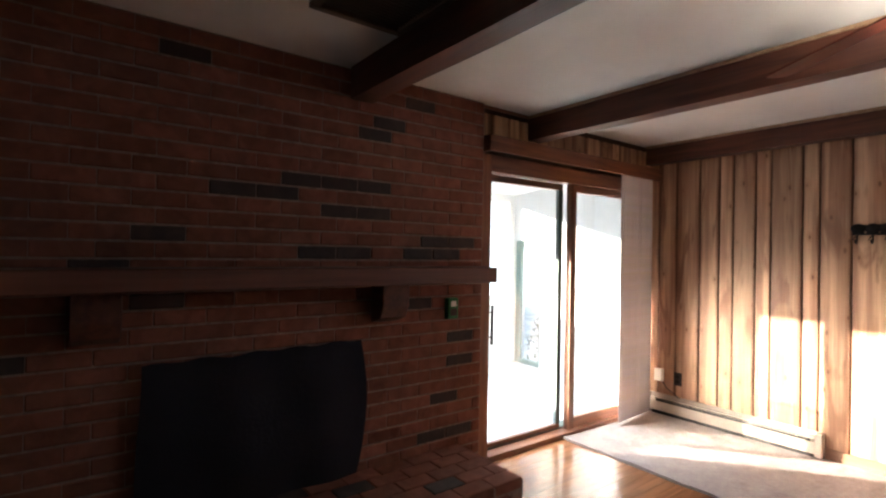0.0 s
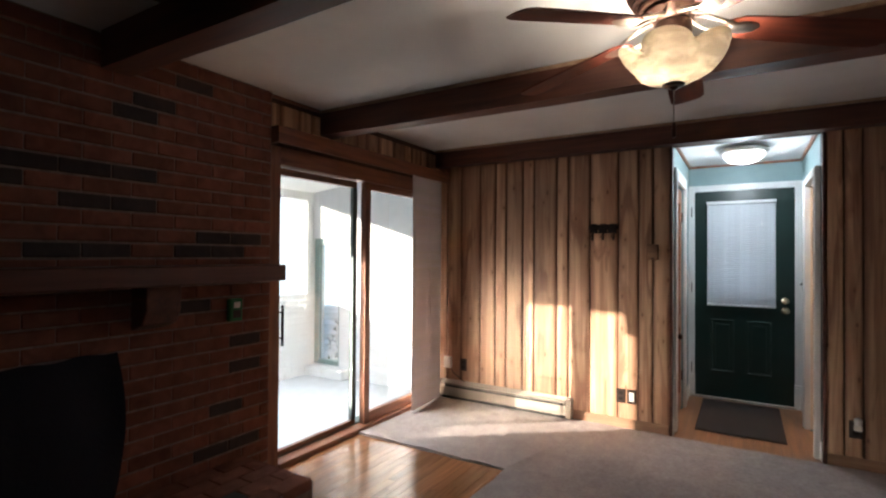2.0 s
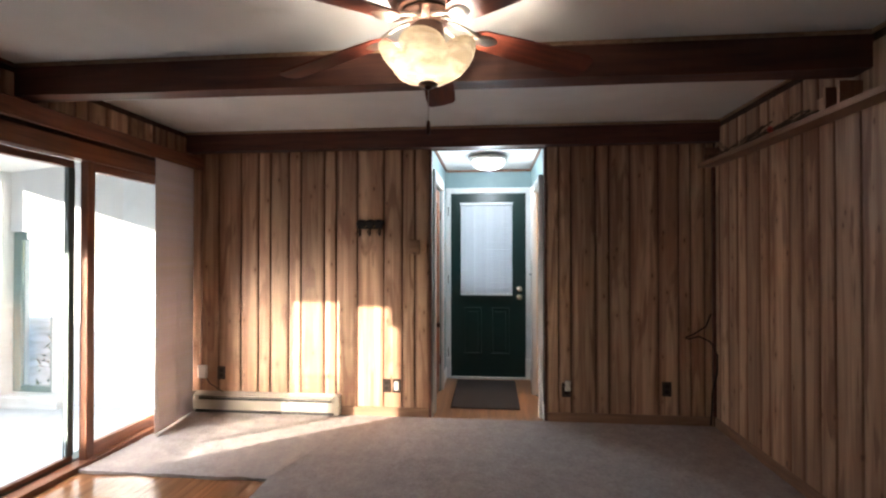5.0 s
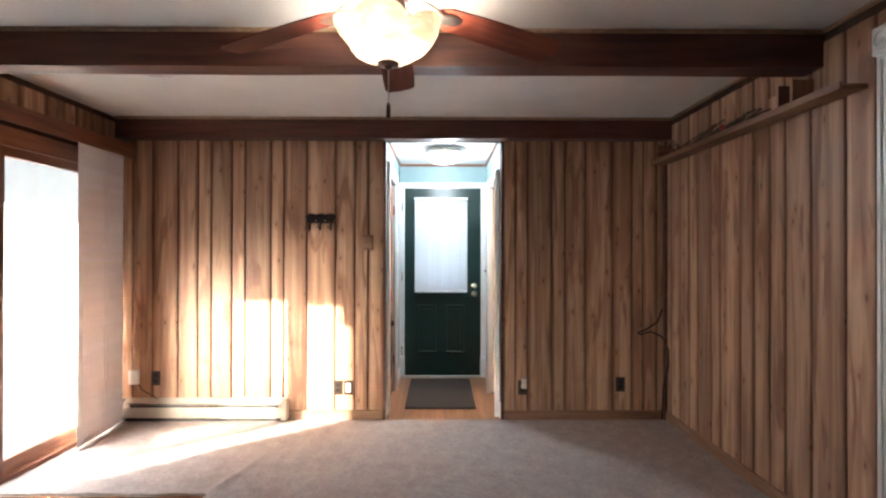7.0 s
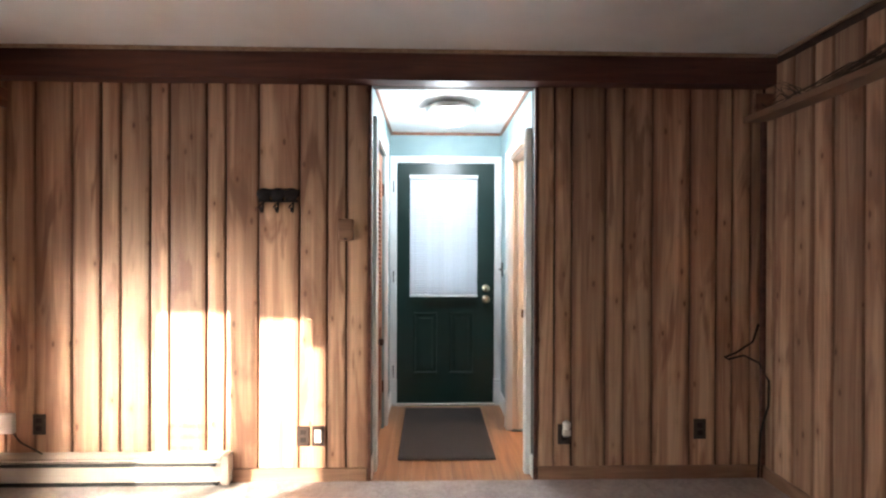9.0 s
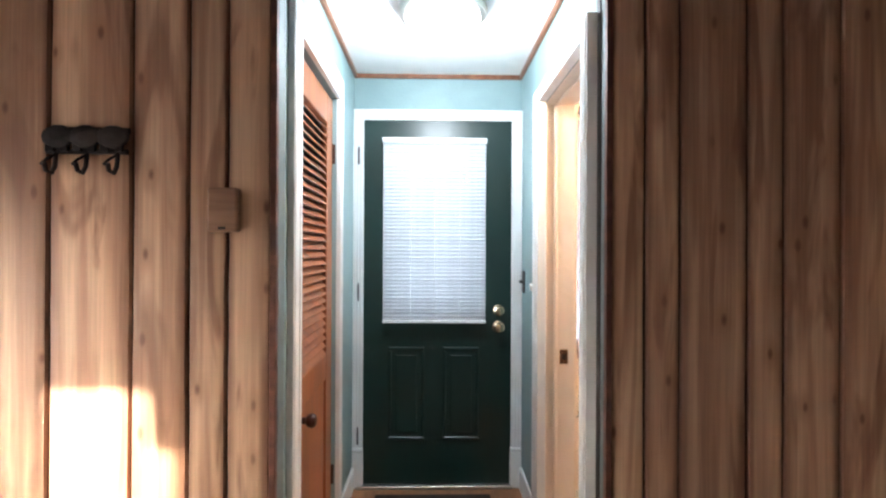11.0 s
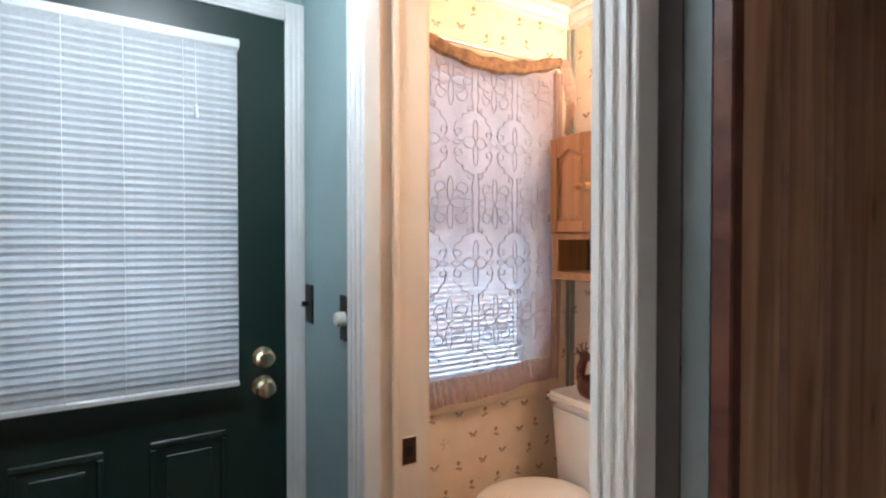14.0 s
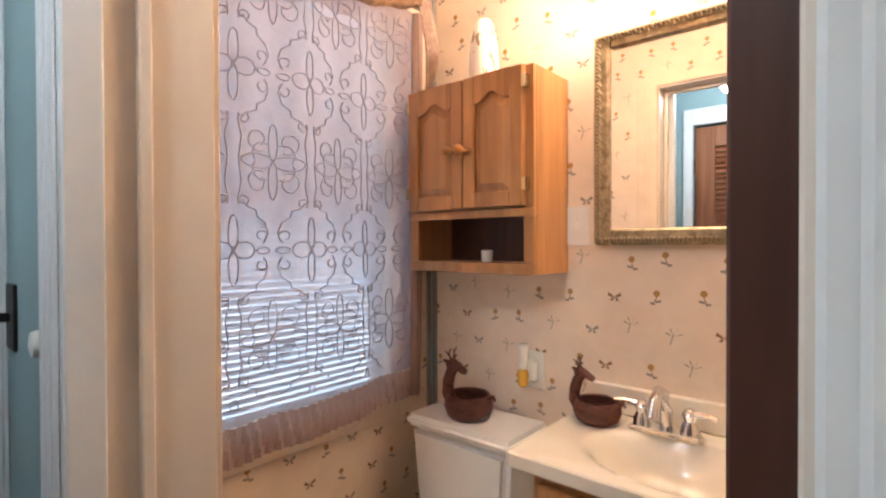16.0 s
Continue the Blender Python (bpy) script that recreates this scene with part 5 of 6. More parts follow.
boxpart("stop", bcs, M["warm_jamb"], 4.2190, 4.8655, -0.590, -0.575, 1.966, 1.977, 0.002)
boxpart("strike_plate", bcs, M["brass"], 4.8765, 4.8780, -0.640, -0.602, 0.82, 0.885, 0.001, "brass strike plate")
boxpart("strike_hole", bcs, M["black"], 4.8758, 4.8764, -0.630, -0.612, 0.84, 0.865)
bd = thing("door_bathroom", (4.236, -0.622, 0.01), "dark brown wooden bathroom door standing open", "door", "", "structure")
boxpart("leaf", bd, M["dark_door"], -0.016, 0.018, -0.60, 0.0, 0.0, 1.95, 0.002)
for z in (0.22, 1.66):
    boxpart("hinge", bd, M["brass"], -0.014, 0.004, 0.0002, 0.006, z, z + 0.09)

sw = thing("light_switch", (5.385, HALL_R, 1.155), "black switch plate on the teal wall", "switch")
boxpart("plate", sw, M["black"], -0.036, 0.036, 0.0, 0.006, -0.060, 0.060, 0.002)
boxpart("toggle", sw, M["black"], -0.006, 0.006, 0.0062, 0.026, -0.008, 0.008, 0.002)
dm = thing("dimmer", (5.065, HALL_R, 1.150), "black plate with a white dimmer knob", "dimmer")
boxpart("plate", dm, M["black"], -0.036, 0.036, 0.0, 0.006, -0.060, 0.060, 0.002)
bm = bmesh.new()
lathe(bm, [(0.019, 0.0), (0.019, 0.018), (0.017, 0.024), (0.008, 0.026)], 0, 0, 20)
part("knob", bm, M["cream_plate"], dm, "white round knob", 0, True).matrix_basis = pose(0, 0.0062, 0, -90, 0, 0)
for x0, x1, y0, y1 in ((4.945, 5.43, HALL_R + 0.0005, HALL_R + 0.014), (5.02, 5.43, HALL_L - 0.014, HALL_L - 0.0005)):
    bm = bmesh.new()
    box(bm, x0, x1, y0, y1, 0.0, 0.12)
    solid("baseboard", bm, M["white"], "white painted baseboard", "baseboard", "structure", 0.003)
for y0, y1 in ((HALL_L - 0.012, HALL_L - 0.0005), (HALL_R + 0.0005, HALL_R + 0.012)):
    bm = bmesh.new()
    box(bm, 4.101, 4.150, y0, y1, 0.0, 0.13)
    solid("baseboard", bm, M["white"], "short white baseboard return at the doorway", "baseboard", "structure", 0.004)

# Dark strip added where the bathroom casing shades the return.
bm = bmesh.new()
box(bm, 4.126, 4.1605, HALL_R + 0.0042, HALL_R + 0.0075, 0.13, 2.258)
solid("trim", bm, M["casing_shade"], "added dark grey strip for shade beside the bathroom casing", "trim", "structure")

# ---- bathroom ----
win = thing("window_bath", (BATH_X, -1.16, 0.77), "white sash window behind the blind", "window", "", "structure")
for y0, y1, z0, z1 in ((-0.365, -0.345, 0.0, 1.25), (0.345, 0.365, 0.0, 1.25), (-0.3445, 0.3445, 0.0, 0.04), (-0.3445, 0.3445, 1.21, 1.25), (-0.3445, 0.3445, 0.635, 0.685)):
    boxpart("sash", win, M["white"], 0.10, 0.14, y0, y1, z0, z1, 0.003)
for z0, z1 in ((0.0405, 0.6345), (0.6855, 1.2095)):
    boxpart("pane", win, M["pane"], 0.118, 0.124, -0.3445, 0.3445, z0, z1).visible_shadow = False
for y0, y1, z0, z1 in ((-0.425, -0.3655, -0.06, 1.31), (0.3655, 0.425, -0.06, 1.31), (-0.365, 0.365, 1.2505, 1.31), (-0.365, 0.365, -0.06, -0.001)):
    boxpart("casing", win, M["cream"], -0.014, -0.0005, y0, y1, z0, z1, 0.003)
wb = thing("window_blind", (BATH_X + 0.045, -1.16, 0.775), "white mini blind in the bathroom window", "blind")
boxpart("headrail", wb, M["white"], -0.015, 0.015, -0.358, 0.358, 1.215, 1.242, 0.002)
sm2 = slat_mesh("slat", 0.71, 0.0125, M["slat_bath"])
for i in range(59):
    ob = new("slat", sm2)
    ob.parent = wb
    ob.matrix_basis = pose(0, 0, 0.014 + i * 0.0202, 0, 50 + 3 * math.sin(i * 1.9), 0.3 * math.sin(i * 2.1))
for yy in (-0.16, 0.16):
    bm = bmesh.new()
    tube(bm, [(-0.012, yy, 0.01), (-0.012, yy, 1.215)], 0.0013, 4)
    part("ladder_cord", bm, M["white"], wb)

# embroidered sheer curtain
CX = 5.352
cur = thing("sheer_curtain", (CX, -1.19, 0.76), "mauve sheer curtain with grey scroll embroidery and a gathered hem", "curtain")
CW, CH = 0.74, 1.30


def cur_x(u, v):
    return 0.010 * math.sin(u * 26) * (0.35 + 0.65 * abs(2 * u - 1)) + 0.012 * math.sin(u * 9 + v * 2)


def cur_panel(v0, v1, nu, nv, name, m, sag=0.0, extra=0.0):
    bm = bmesh.new()
    g = []
    for j in range(nv + 1):
        v = v0 + (v1 - v0) * j / nv
        g.append([bm.verts.new((cur_x(i / nu, v) + extra * math.sin(i * 1.9 + j), CW * (0.5 - i / nu), CH * v - sag * math.sin(math.pi * i / nu) * (v > 0.9)
                                + (0.02 * (i / nu - 0.5) * 2 * (1 - v)))) for i in range(nu + 1)])
    for a, b in zip(g, g[1:]):
        for i in range(nu):
            bm.faces.new((a[i], a[i + 1], b[i + 1], b[i]))
    return part(name, bm, m, cur, "", 0, True)


cur_panel(0.075, 0.985, 60, 30, "sheer", M["lace"])
cur_panel(0.0, 0.074, 90, 4, "hem", M["hem"], 0.0, 0.006)
bm = bmesh.new()
for i in range(7):
    u = 0.965 + 0.006 * i
    tube(bm, [(cur_x(u, v) - 0.012 - 0.004 * (i % 3), CW * (0.5 - u) - 0.004 * math.sin(v * 8 + i), CH * v) for v in (0.02, 0.2, 0.4, 0.6, 0.8, 0.98)], 0.010, 6)
part("gathered_edge", bm, M["hem"], cur, "", 0, True)

sew = [bmesh.new()]


def stitch(pts, w=0.0019):
    """A raised embroidered line on the cloth, in metres across and up from the cloth's middle foot."""
    q = []
    for yy, zz in pts:
        u = 0.5 - yy / CW
        if not (0.01 < u < 0.96 and 0.09 < zz / CH < 0.96):
            if len(q) > 1:
                line(q, w)
            q = []
            continue
        q.append((cur_x(u, zz / CH) - 0.003, yy, zz))
    if len(q) > 1:
        line(q, w)


def line(q, w):
    tube(sew[0], q, w, 4)


def arc(cy, cz, r, a0, a1, n=12, r2=None):
    r2 = r if r2 is None else r2
    return [(cy + (r + (r2 - r) * i / n) * math.cos(radians(a0 + (a1 - a0) * i / n)), cz + (r + (r2 - r) * i / n) * math.sin(radians(a0 + (a1 - a0) * i / n))) for i in range(n + 1)]


def petal(cy, cz, ang, ln, wd):
    c, s = math.cos(radians(ang)), math.sin(radians(ang))
    out = []
    for i in range(17):
        t = i / 16 * 2 * math.pi
        a, b = ln * (0.5 - 0.5 * math.cos(t)), wd * math.sin(t)
        out.append((cy + a * c - b * s, cz + a * s + b * c))
    return out


def motif(cy, cz):
    for k in (0, 180):
        stitch(petal(cy, cz, k, 0.085, 0.018))
    for k in (90, 270):
        stitch(petal(cy, cz, k, 0.095, 0.012))
    for sy in (-1, 1):
        for sz in (-1, 1):
            stitch([(cy + sy * (p - cy), cz + sz * (q - cz)) for p, q in arc(cy + 0.042, cz + 0.052, 0.030, -120, 230, 16, 0.016)])
            stitch([(cy + sy * (p - cy), cz + sz * (q - cz)) for p, q in arc(cy + 0.030, cz + 0.020, 0.026, -40, 120, 8)])


def scroll(cy, cz):
    """The pointed cross with side curls between the flowers, and the paired lines that run on to the next one."""
    for k in (90, 270):
        stitch(petal(cy, cz, k, 0.085, 0.011))
    for s in (-1, 1):
        stitch(petal(cy, cz, 90 - 90 * s, 0.052, 0.021))
        stitch(petal(cy + s * 0.058, cz, 90 - 90 * s, 0.036, 0.008))
        for v in (-1, 1):
            stitch([(cy + s * p, cz + v * q) for p, q in arc(0.070, 0.036, 0.019, -70, 250, 14, 0.008)])
            stitch([(cy + s * p, cz + v * q) for p, q in ((0.078, 0.020), (0.090, 0.042), (0.080, 0.070), (0.058, 0.084), (0.055, 0.100), (0.030, 0.108), (0.020, 0.122))])
            stitch([(cy + s * p, cz + v * q) for p, q in arc(0.022, 0.122, 0.015, -60, 280, 12, 0.006)])
        stitch([(cy + s * p, cz + q) for p, q in ((0.012, 0.112), (0.010, 0.128), (0.018, 0.165), (0.012, 0.2215), (0.018, 0.278), (0.010, 0.315), (0.012, 0.331))])


for r in range(-1, 4):
    for c in range(-1, 6):
        motif(0.36 - 0.205 * c, 0.289 + 0.443 * r)
        scroll(0.2575 - 0.205 * c, 0.5105 + 0.443 * r)
part("embroidery", sew[0], M["stitch"], cur, "grey scroll embroidery")["kind"] = "stuff"

bm = bmesh.new()
g = []
for j in range(9):
    row = []
    for i in range(31):
        u = i / 30
        a = 2 * math.pi * j / 8
        sag = 0.075 * math.sin(math.pi * u)
        rad = 0.024 + 0.004 * math.sin(u * 37) + 0.006 * math.sin(math.pi * u)
        row.append(bm.verts.new((-0.02 + rad * 0.6 * math.cos(a), CW * (0.5 - u), 1.325 - sag + rad * math.sin(a))))
    g.append(row)
for a, b in zip(g, g[1:]):
    for i in range(30):
        bm.faces.new((a[i], a[i + 1], b[i + 1], b[i]))
sg = thing("curtain_swag", (CX, -1.19, 0.76), "brown mottled cloth swag draped over the curtain rod", "swag")
part("cloth", bm, M["swag"], sg, "", 0, True)
bm = bmesh.new()
g = []
for j in range(13):
    v = j / 12
    half = 0.030 + 0.022 * math.sin(math.pi * v) - 0.018 * v
    g.append([bm.verts.new((-0.030 + 0.012 * math.sin(u * 9 + v * 3), -0.385 - 0.035 * math.sin(math.pi * v * 0.9) + half * (u - 0.5) * 2, 1.335 - 0.30 * v)) for u in [i / 8 for i in range(9)]])
for a, b in zip(g, g[1:]):
    for i in range(8):
        bm.faces.new((a[i], a[i + 1], b[i + 1], b[i]))
r = bmesh.ops.extrude_face_region(bm, geom=list(bm.faces))
for q in r["geom"]:
    if isinstance(q, bmesh.types.BMVert):
        q.co.x -= 0.003
part("tail", bm, M["swag_tail"], sg, "pale hanging end of the swag", 0, True)
bm = bmesh.new()
tube(bm, [(0.0, 0.40, 1.315), (0.0, -0.40, 1.315)], 0.008, 8)
part("rod", bm, M["nickel"], sg)
bm = bmesh.new()
tube(bm, [(0, 0, 0), (-0.03, 0, 0)], 0.010, 8)
ob = solid("curtain_tieback", bm, M["cream_plate"], "small white knob beside the curtain hem", "knob")
ob.location = (BATH_X - 0.005, -1.585, 0.80)

for x0, x1, y0, y1 in ((BATH_X - 0.028, BATH_X - 0.0005, BATH_Y + 0.03, BATH_Y0 - 0.013), (4.20, BATH_X - 0.0005, BATH_Y + 0.0005, BATH_Y + 0.028)):
    for z0, z1, k in ((2.335, 2.3595, 0), (2.290, 2.334, 0.4), (2.272, 2.289, 0.65)):
        bm = bmesh.new()
        box(bm, x0 + (k * 0.028 if x1 > 5.3 and x0 > 5.3 else 0), x1, y0, y1 - (k * 0.028 if x0 < 5 else 0), z0, z1)
        solid("crown_moulding", bm, M["white"], "stepped white crown moulding", "trim", "structure", 0.004)
bm = bmesh.new()
box(bm, BATH_X - 0.028, BATH_X - 0.012, BATH_Y + 0.0005, BATH_Y + 0.010, 0.70, 2.27)
box(bm, BATH_X - 0.010, BATH_X - 0.0005, BATH_Y + 0.012, BATH_Y + 0.026, 0.70, 2.27)
solid("trim", bm, M["strip"], "grey-green strip in the bathroom corner", "trim", "structure")

# printed sprigs and butterflies of the wallpaper
wp = {"motif_brown": bmesh.new(), "motif_green": bmesh.new(), "motif_gold": bmesh.new()}


def put(bm, pts, place):
    bm.faces.new([bm.verts.new(place(a, b)) for a, b in pts])


def disc(bm, a, b, r, place, n=7):
    put(bm, [(a + r * math.cos(2 * math.pi * i / n), b + r * math.sin(2 * math.pi * i / n)) for i in range(n)], place)


def butterfly(place, k):
    for s in (-1, 1):
        put(wp[k], [(0, 0), (s * 0.014, 0.010), (s * 0.016, 0.002), (s * 0.006, -0.002)], place)
        put(wp[k], [(0, -0.001), (s * 0.006, -0.003), (s * 0.011, -0.009), (s * 0.004, -0.010)], place)


def sprig(place, s):
    disc(wp["motif_gold"], 0.003 * s, 0.010, 0.0075, place)
    put(wp["motif_brown"], [(0.002 * s, 0.003), (0.004 * s, 0.003), (-0.002 * s, -0.016), (-0.004 * s, -0.015)], place)
    put(wp["motif_green"], [(0.0, -0.006), (0.012 * s, -0.003), (0.013 * s, -0.008), (0.002 * s, -0.011)], place)
    put(wp["motif_green"], [(-0.002 * s, -0.009), (-0.011 * s, -0.009), (-0.010 * s, -0.014), (-0.003 * s, -0.014)], place)


def dragonfly(place, k):
    for a in (20, 65):
        for s in (-1, 1):
            c, d = math.cos(radians(a)), math.sin(radians(a))
            put(wp[k], [(0, 0), (s * 0.018 * c, 0.018 * d), (s * 0.017 * c + 0.002, 0.017 * d + 0.003)], place)
    put(wp[k], [(-0.001, 0.006), (0.001, 0.006), (-0.006, -0.018), (-0.008, -0.017)], place)


rng = random.Random(11)


def paper(face, u0, u1, z0, z1, skip=()):
    row, z = 0, z0 + 0.03
    while z < z1:
        u = u0 + 0.03 + (row % 2) * 0.045
        while u < u1:
            uu, zz, r_ = u + rng.uniform(-0.018, 0.018), z + rng.uniform(-0.014, 0.014), rng.random()
            if not any(a < uu < b and c < zz < d for a, b, c, d in skip) and u0 + 0.02 < uu < u1 - 0.02:
                place = (lambda a, b, uu=uu, zz=zz: Vector((face - 0.0008, uu - 1.2 * a, zz + 1.2 * b))) if face > 5 else (lambda a, b, uu=uu, zz=zz: Vector((uu + 1.2 * a, face - 0.0008, zz + 1.2 * b))) if face > -1 else (lambda a, b, uu=uu, zz=zz: Vector((uu - 1.2 * a, face + 0.0008, zz + 1.2 * b)))
                if r_ < 0.55:
                    sprig(place, rng.choice((-1, 1)))
                elif r_ < 0.82:
                    butterfly(place, rng.choice(("motif_brown", "motif_green")))
                else:
                    dragonfly(place, "motif_green")
            u += 0.112
        z += 0.092
        row += 1


paper(BATH_Y, 4.22, BATH_X, 0.1, 2.26)
paper(BATH_Y0 - 0.012, 4.22, BATH_X, 0.1, 2.26, [(4.20, 4.99, 0.0, 2.0)])
paper(BATH_X, BATH_Y, BATH_Y0 - 0.02, 0.1, 2.26, [(-1.54, -0.70, 0.76, 2.10)])
for nm, b_ in wp.items():
    me = bpy.data.meshes.new("wallpaper_print")
    b_.to_mesh(me)
    b_.free()
    me.materials.append(M[nm])
    tagged(new("wallpaper_print", me), "small printed sprigs, butterflies and dragonflies on cream wallpaper", "wallpaper", "", "structure")

# toilet
toi = thing("toilet", (5.12, BATH_Y, 0.0), "white porcelain toilet with its lid closed", "toilet")
bm = bmesh.new()
v = box(bm, -0.185, 0.185, 0.02, 0.225, 0.36, 0.715)
for q in v:
    if q.co.z < 0.5:
        q.co.x *= 0.86
        q.co.y = 0.12 + (q.co.y - 0.12) * 0.88
part("tank", bm, M["porcelain"], toi, "", 0.022, True, 3)
bm = bmesh.new()
box(bm, -0.200, 0.196, 0.008, 0.238, 0.7155, 0.752)
part("tank_lid", bm, M["porcelain"], toi, "", 0.016, True, 4)
bm = bmesh.new()
lathe(bm, [(0.11, 0.0), (0.115, 0.03), (0.10, 0.12), (0.13, 0.25), (0.175, 0.37), (0.182, 0.405)], 0, 0.46, 32, None, 1.0, 1.25)
box(bm, -0.10, 0.10, 0.05, 0.40, 0.18, 0.355)
part("bowl", bm, M["porcelain"], toi, "", 0, True)
bm = bmesh.new()
lathe(bm, [(0.17, 0.406), (0.190, 0.410), (0.193, 0.423), (0.188, 0.4245)], 0, 0.465, 40, None, 1.0, 1.25)
part("seat", bm, M["porcelain"], toi, "", 0, True)
bm = bmesh.new()
lathe(bm, [(0.183, 0.425), (0.191, 0.430), (0.188, 0.442), (0.12, 0.452), (0.02, 0.454)], 0, 0.463, 40, None, 1.0, 1.2)
part("lid", bm, M["porcelain"], toi, "", 0, True)
# vanity
van = thing("vanity", (4.53, BATH_Y, 0.0), "honey oak vanity cabinet under the sink", "vanity")
boxpart("body", van, M["oak"], -0.315, 0.245, 0.002, 0.365, 0.09, 0.685, 0.002)
boxpart("apron", van, M["oak"], -0.315, 0.245, 0.345, 0.365, 0.6855, 0.786, 0.002)
boxpart("apron", van, M["oak"], 0.228, 0.245, 0.002, 0.3445, 0.6855, 0.786, 0.002)
boxpart("kick", van, M["dark_door"], -0.315, 0.245, 0.002, 0.31, 0.0, 0.0895)
for x0, x1 in ((-0.295, -0.042), (-0.032, 0.225)):
    vd = boxpart("door", van, M["oak"], x0, x1, 0.3655, 0.383, 0.14, 0.755, 0.004)
    bm = bmesh.new()
    box(bm, x0 + 0.05, x1 - 0.05, 0.3835, 0.390, 0.19, 0.70)
    part("raised_panel", bm, M["oak"], vd, "", 0.005)
top = thing("sink_top", (4.53, BATH_Y, 0.80), "cream cultured marble sink top with a moulded basin", "sink")
bm = bmesh.new()
nu, nv, g = 40, 28, []
for i in range(nu + 1):
    row = []
    for j in range(nv + 1):
        x, y = -0.325 + 0.605 * i / nu, 0.0 + 0.405 * j / nv
        d = math.hypot((x + 0.03) / 0.215, (y - 0.225) / 0.145)
        dip = 0.0 if d > 1 else -0.11 * (1 - d ** 3) ** 0.8 * min(1, (1 - d) * 4)
        row.append(bm.verts.new((x, y + 0.001, 0.022 + dip)))
    g.append(row)
for a, b in zip(g, g[1:]):
    for j in range(nv):
        bm.faces.new((a[j], a[j + 1], b[j + 1], b[j]))
part("basin", bm, M["marble"], top, "", 0, True)
for x0, x1, y0, y1 in ((-0.327, 0.282, 0.4055, 0.4155), (0.2805, 0.2885, 0.001, 0.4155)):
    boxpart("edge", top, M["marble"], x0, x1, y0, y1, -0.012, 0.024, 0.004)
boxpart("backsplash", top, M["marble"], -0.325, 0.280, 0.001, 0.018, 0.0225, 0.10, 0.004)
fau = thing("faucet", (4.575, BATH_Y + 0.085, 0.822), "chrome two-handle faucet with an arched spout", "faucet")
bm = bmesh.new()
box(bm, -0.085, 0.085, -0.028, 0.028, 0.0, 0.014)
part("base", bm, M["chrome"], fau, "", 0.010, True, 3)
bm = bmesh.new()
tube(bm, [(0, -0.01, 0.012), (0, -0.008, 0.06), (0, 0.01, 0.10), (0, 0.045, 0.115), (0, 0.085, 0.10), (0, 0.10, 0.065)], 0.016, 14, 0.75)
part("spout", bm, M["chrome"], fau, "", 0, True)
for s in (-1, 1):
    bm = bmesh.new()
    lathe(bm, [(0.022, 0.012), (0.020, 0.030), (0.013, 0.045), (0.018, 0.060), (0.012, 0.072), (0.004, 0.076)], s * 0.055, 0, 18)
    tube(bm, [(s * 0.055, 0, 0.062), (s * 0.095, 0.012, 0.068), (s * 0.118, 0.018, 0.066)], 0.0075, 8, 0.7)
    part("handle", bm, M["chrome"], fau, "", 0, True)


def deer_bowl(at, turn, label, size=1.0):
    e = thing("basket_bowl", at, label, "bowl", "deer bowls")
    e.rotation_euler = (0, 0, radians(turn))
    e.scale = (size, size, size)
    bm = bmesh.new()
    lathe(bm, [(0.045, 0.0), (0.066, 0.012), (0.076, 0.036), (0.072, 0.062), (0.064, 0.074), (0.058, 0.070), (0.066, 0.05), (0.064, 0.03), (0.04, 0.012)], 0, 0, 36)
    part("bowl", bm, M["wicker"], e, "", 0, True)
    bm = bmesh.new()
    tube(bm, [(0.055, 0, 0.03), (0.076, 0, 0.065), (0.074, 0, 0.10), (0.064, 0, 0.130), (0.050, 0, 0.150)], 0.021, 10, 0.75)
    tube(bm, [(0.070, 0, 0.150), (0.050, 0, 0.157), (0.020, 0, 0.140), (0.010, 0, 0.135)], 0.018, 10, 0.5)
    for s in (-1, 1):
        tube(bm, [(0.060, s * 0.010, 0.160), (0.070, s * 0.028, 0.172), (0.066, s * 0.040, 0.176)], 0.008, 6, 0.3)
        tube(bm, [(0.058, s * 0.007, 0.166), (0.062, s * 0.016, 0.190), (0.054, s * 0.018, 0.208)], 0.004, 5, 0.5)
        tube(bm, [(0.062, s * 0.015, 0.186), (0.070, s * 0.024, 0.200)], 0.003, 5, 0.5)
    part("deer_head", bm, M["wicker"], e, "carved deer neck and head", 0, True)
    bm = bmesh.new()
    tube(bm, [(-0.062, 0, 0.06), (-0.085, 0, 0.075), (-0.090, 0, 0.062)], 0.010, 6, 0.4)
    part("tail", bm, M["wicker"], e, "", 0, True)


deer_bowl((5.135, -1.565, 0.752), 8, "reddish basket bowl with a deer head on the toilet tank")
deer_bowl((4.735, -1.590, 0.822), 4, "reddish basket bowl with a deer head by the faucet", 0.80)

# wall cabinet
cab = thing("wall_cabinet", (5.095, BATH_Y, 1.20), "honey oak wall cabinet with two arched doors and an open shelf", "cabinet")
W2 = 0.225
for x0, x1 in ((-W2, -W2 + 0.014), (W2 - 0.014, W2)):
    boxpart("side", cab, M["oak"], x0, x1, 0.002, 0.180, 0.0, 0.56, 0.001)
for z0, z1 in ((0.546, 0.56), (0.170, 0.184), (0.014, 0.028)):
    boxpart("shelf", cab, M["oak"], -W2 + 0.0145, W2 - 0.0145, 0.002, 0.1795, z0, z1)
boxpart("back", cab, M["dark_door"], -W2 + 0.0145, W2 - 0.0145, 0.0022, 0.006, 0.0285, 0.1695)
boxpart("face_rail", cab, M["oak"], -W2, W2, 0.1805, 0.196, 0.0, 0.032, 0.002)
boxpart("face_rail", cab, M["oak"], -W2, W2, 0.1805, 0.196, 0.158, 0.182, 0.002)
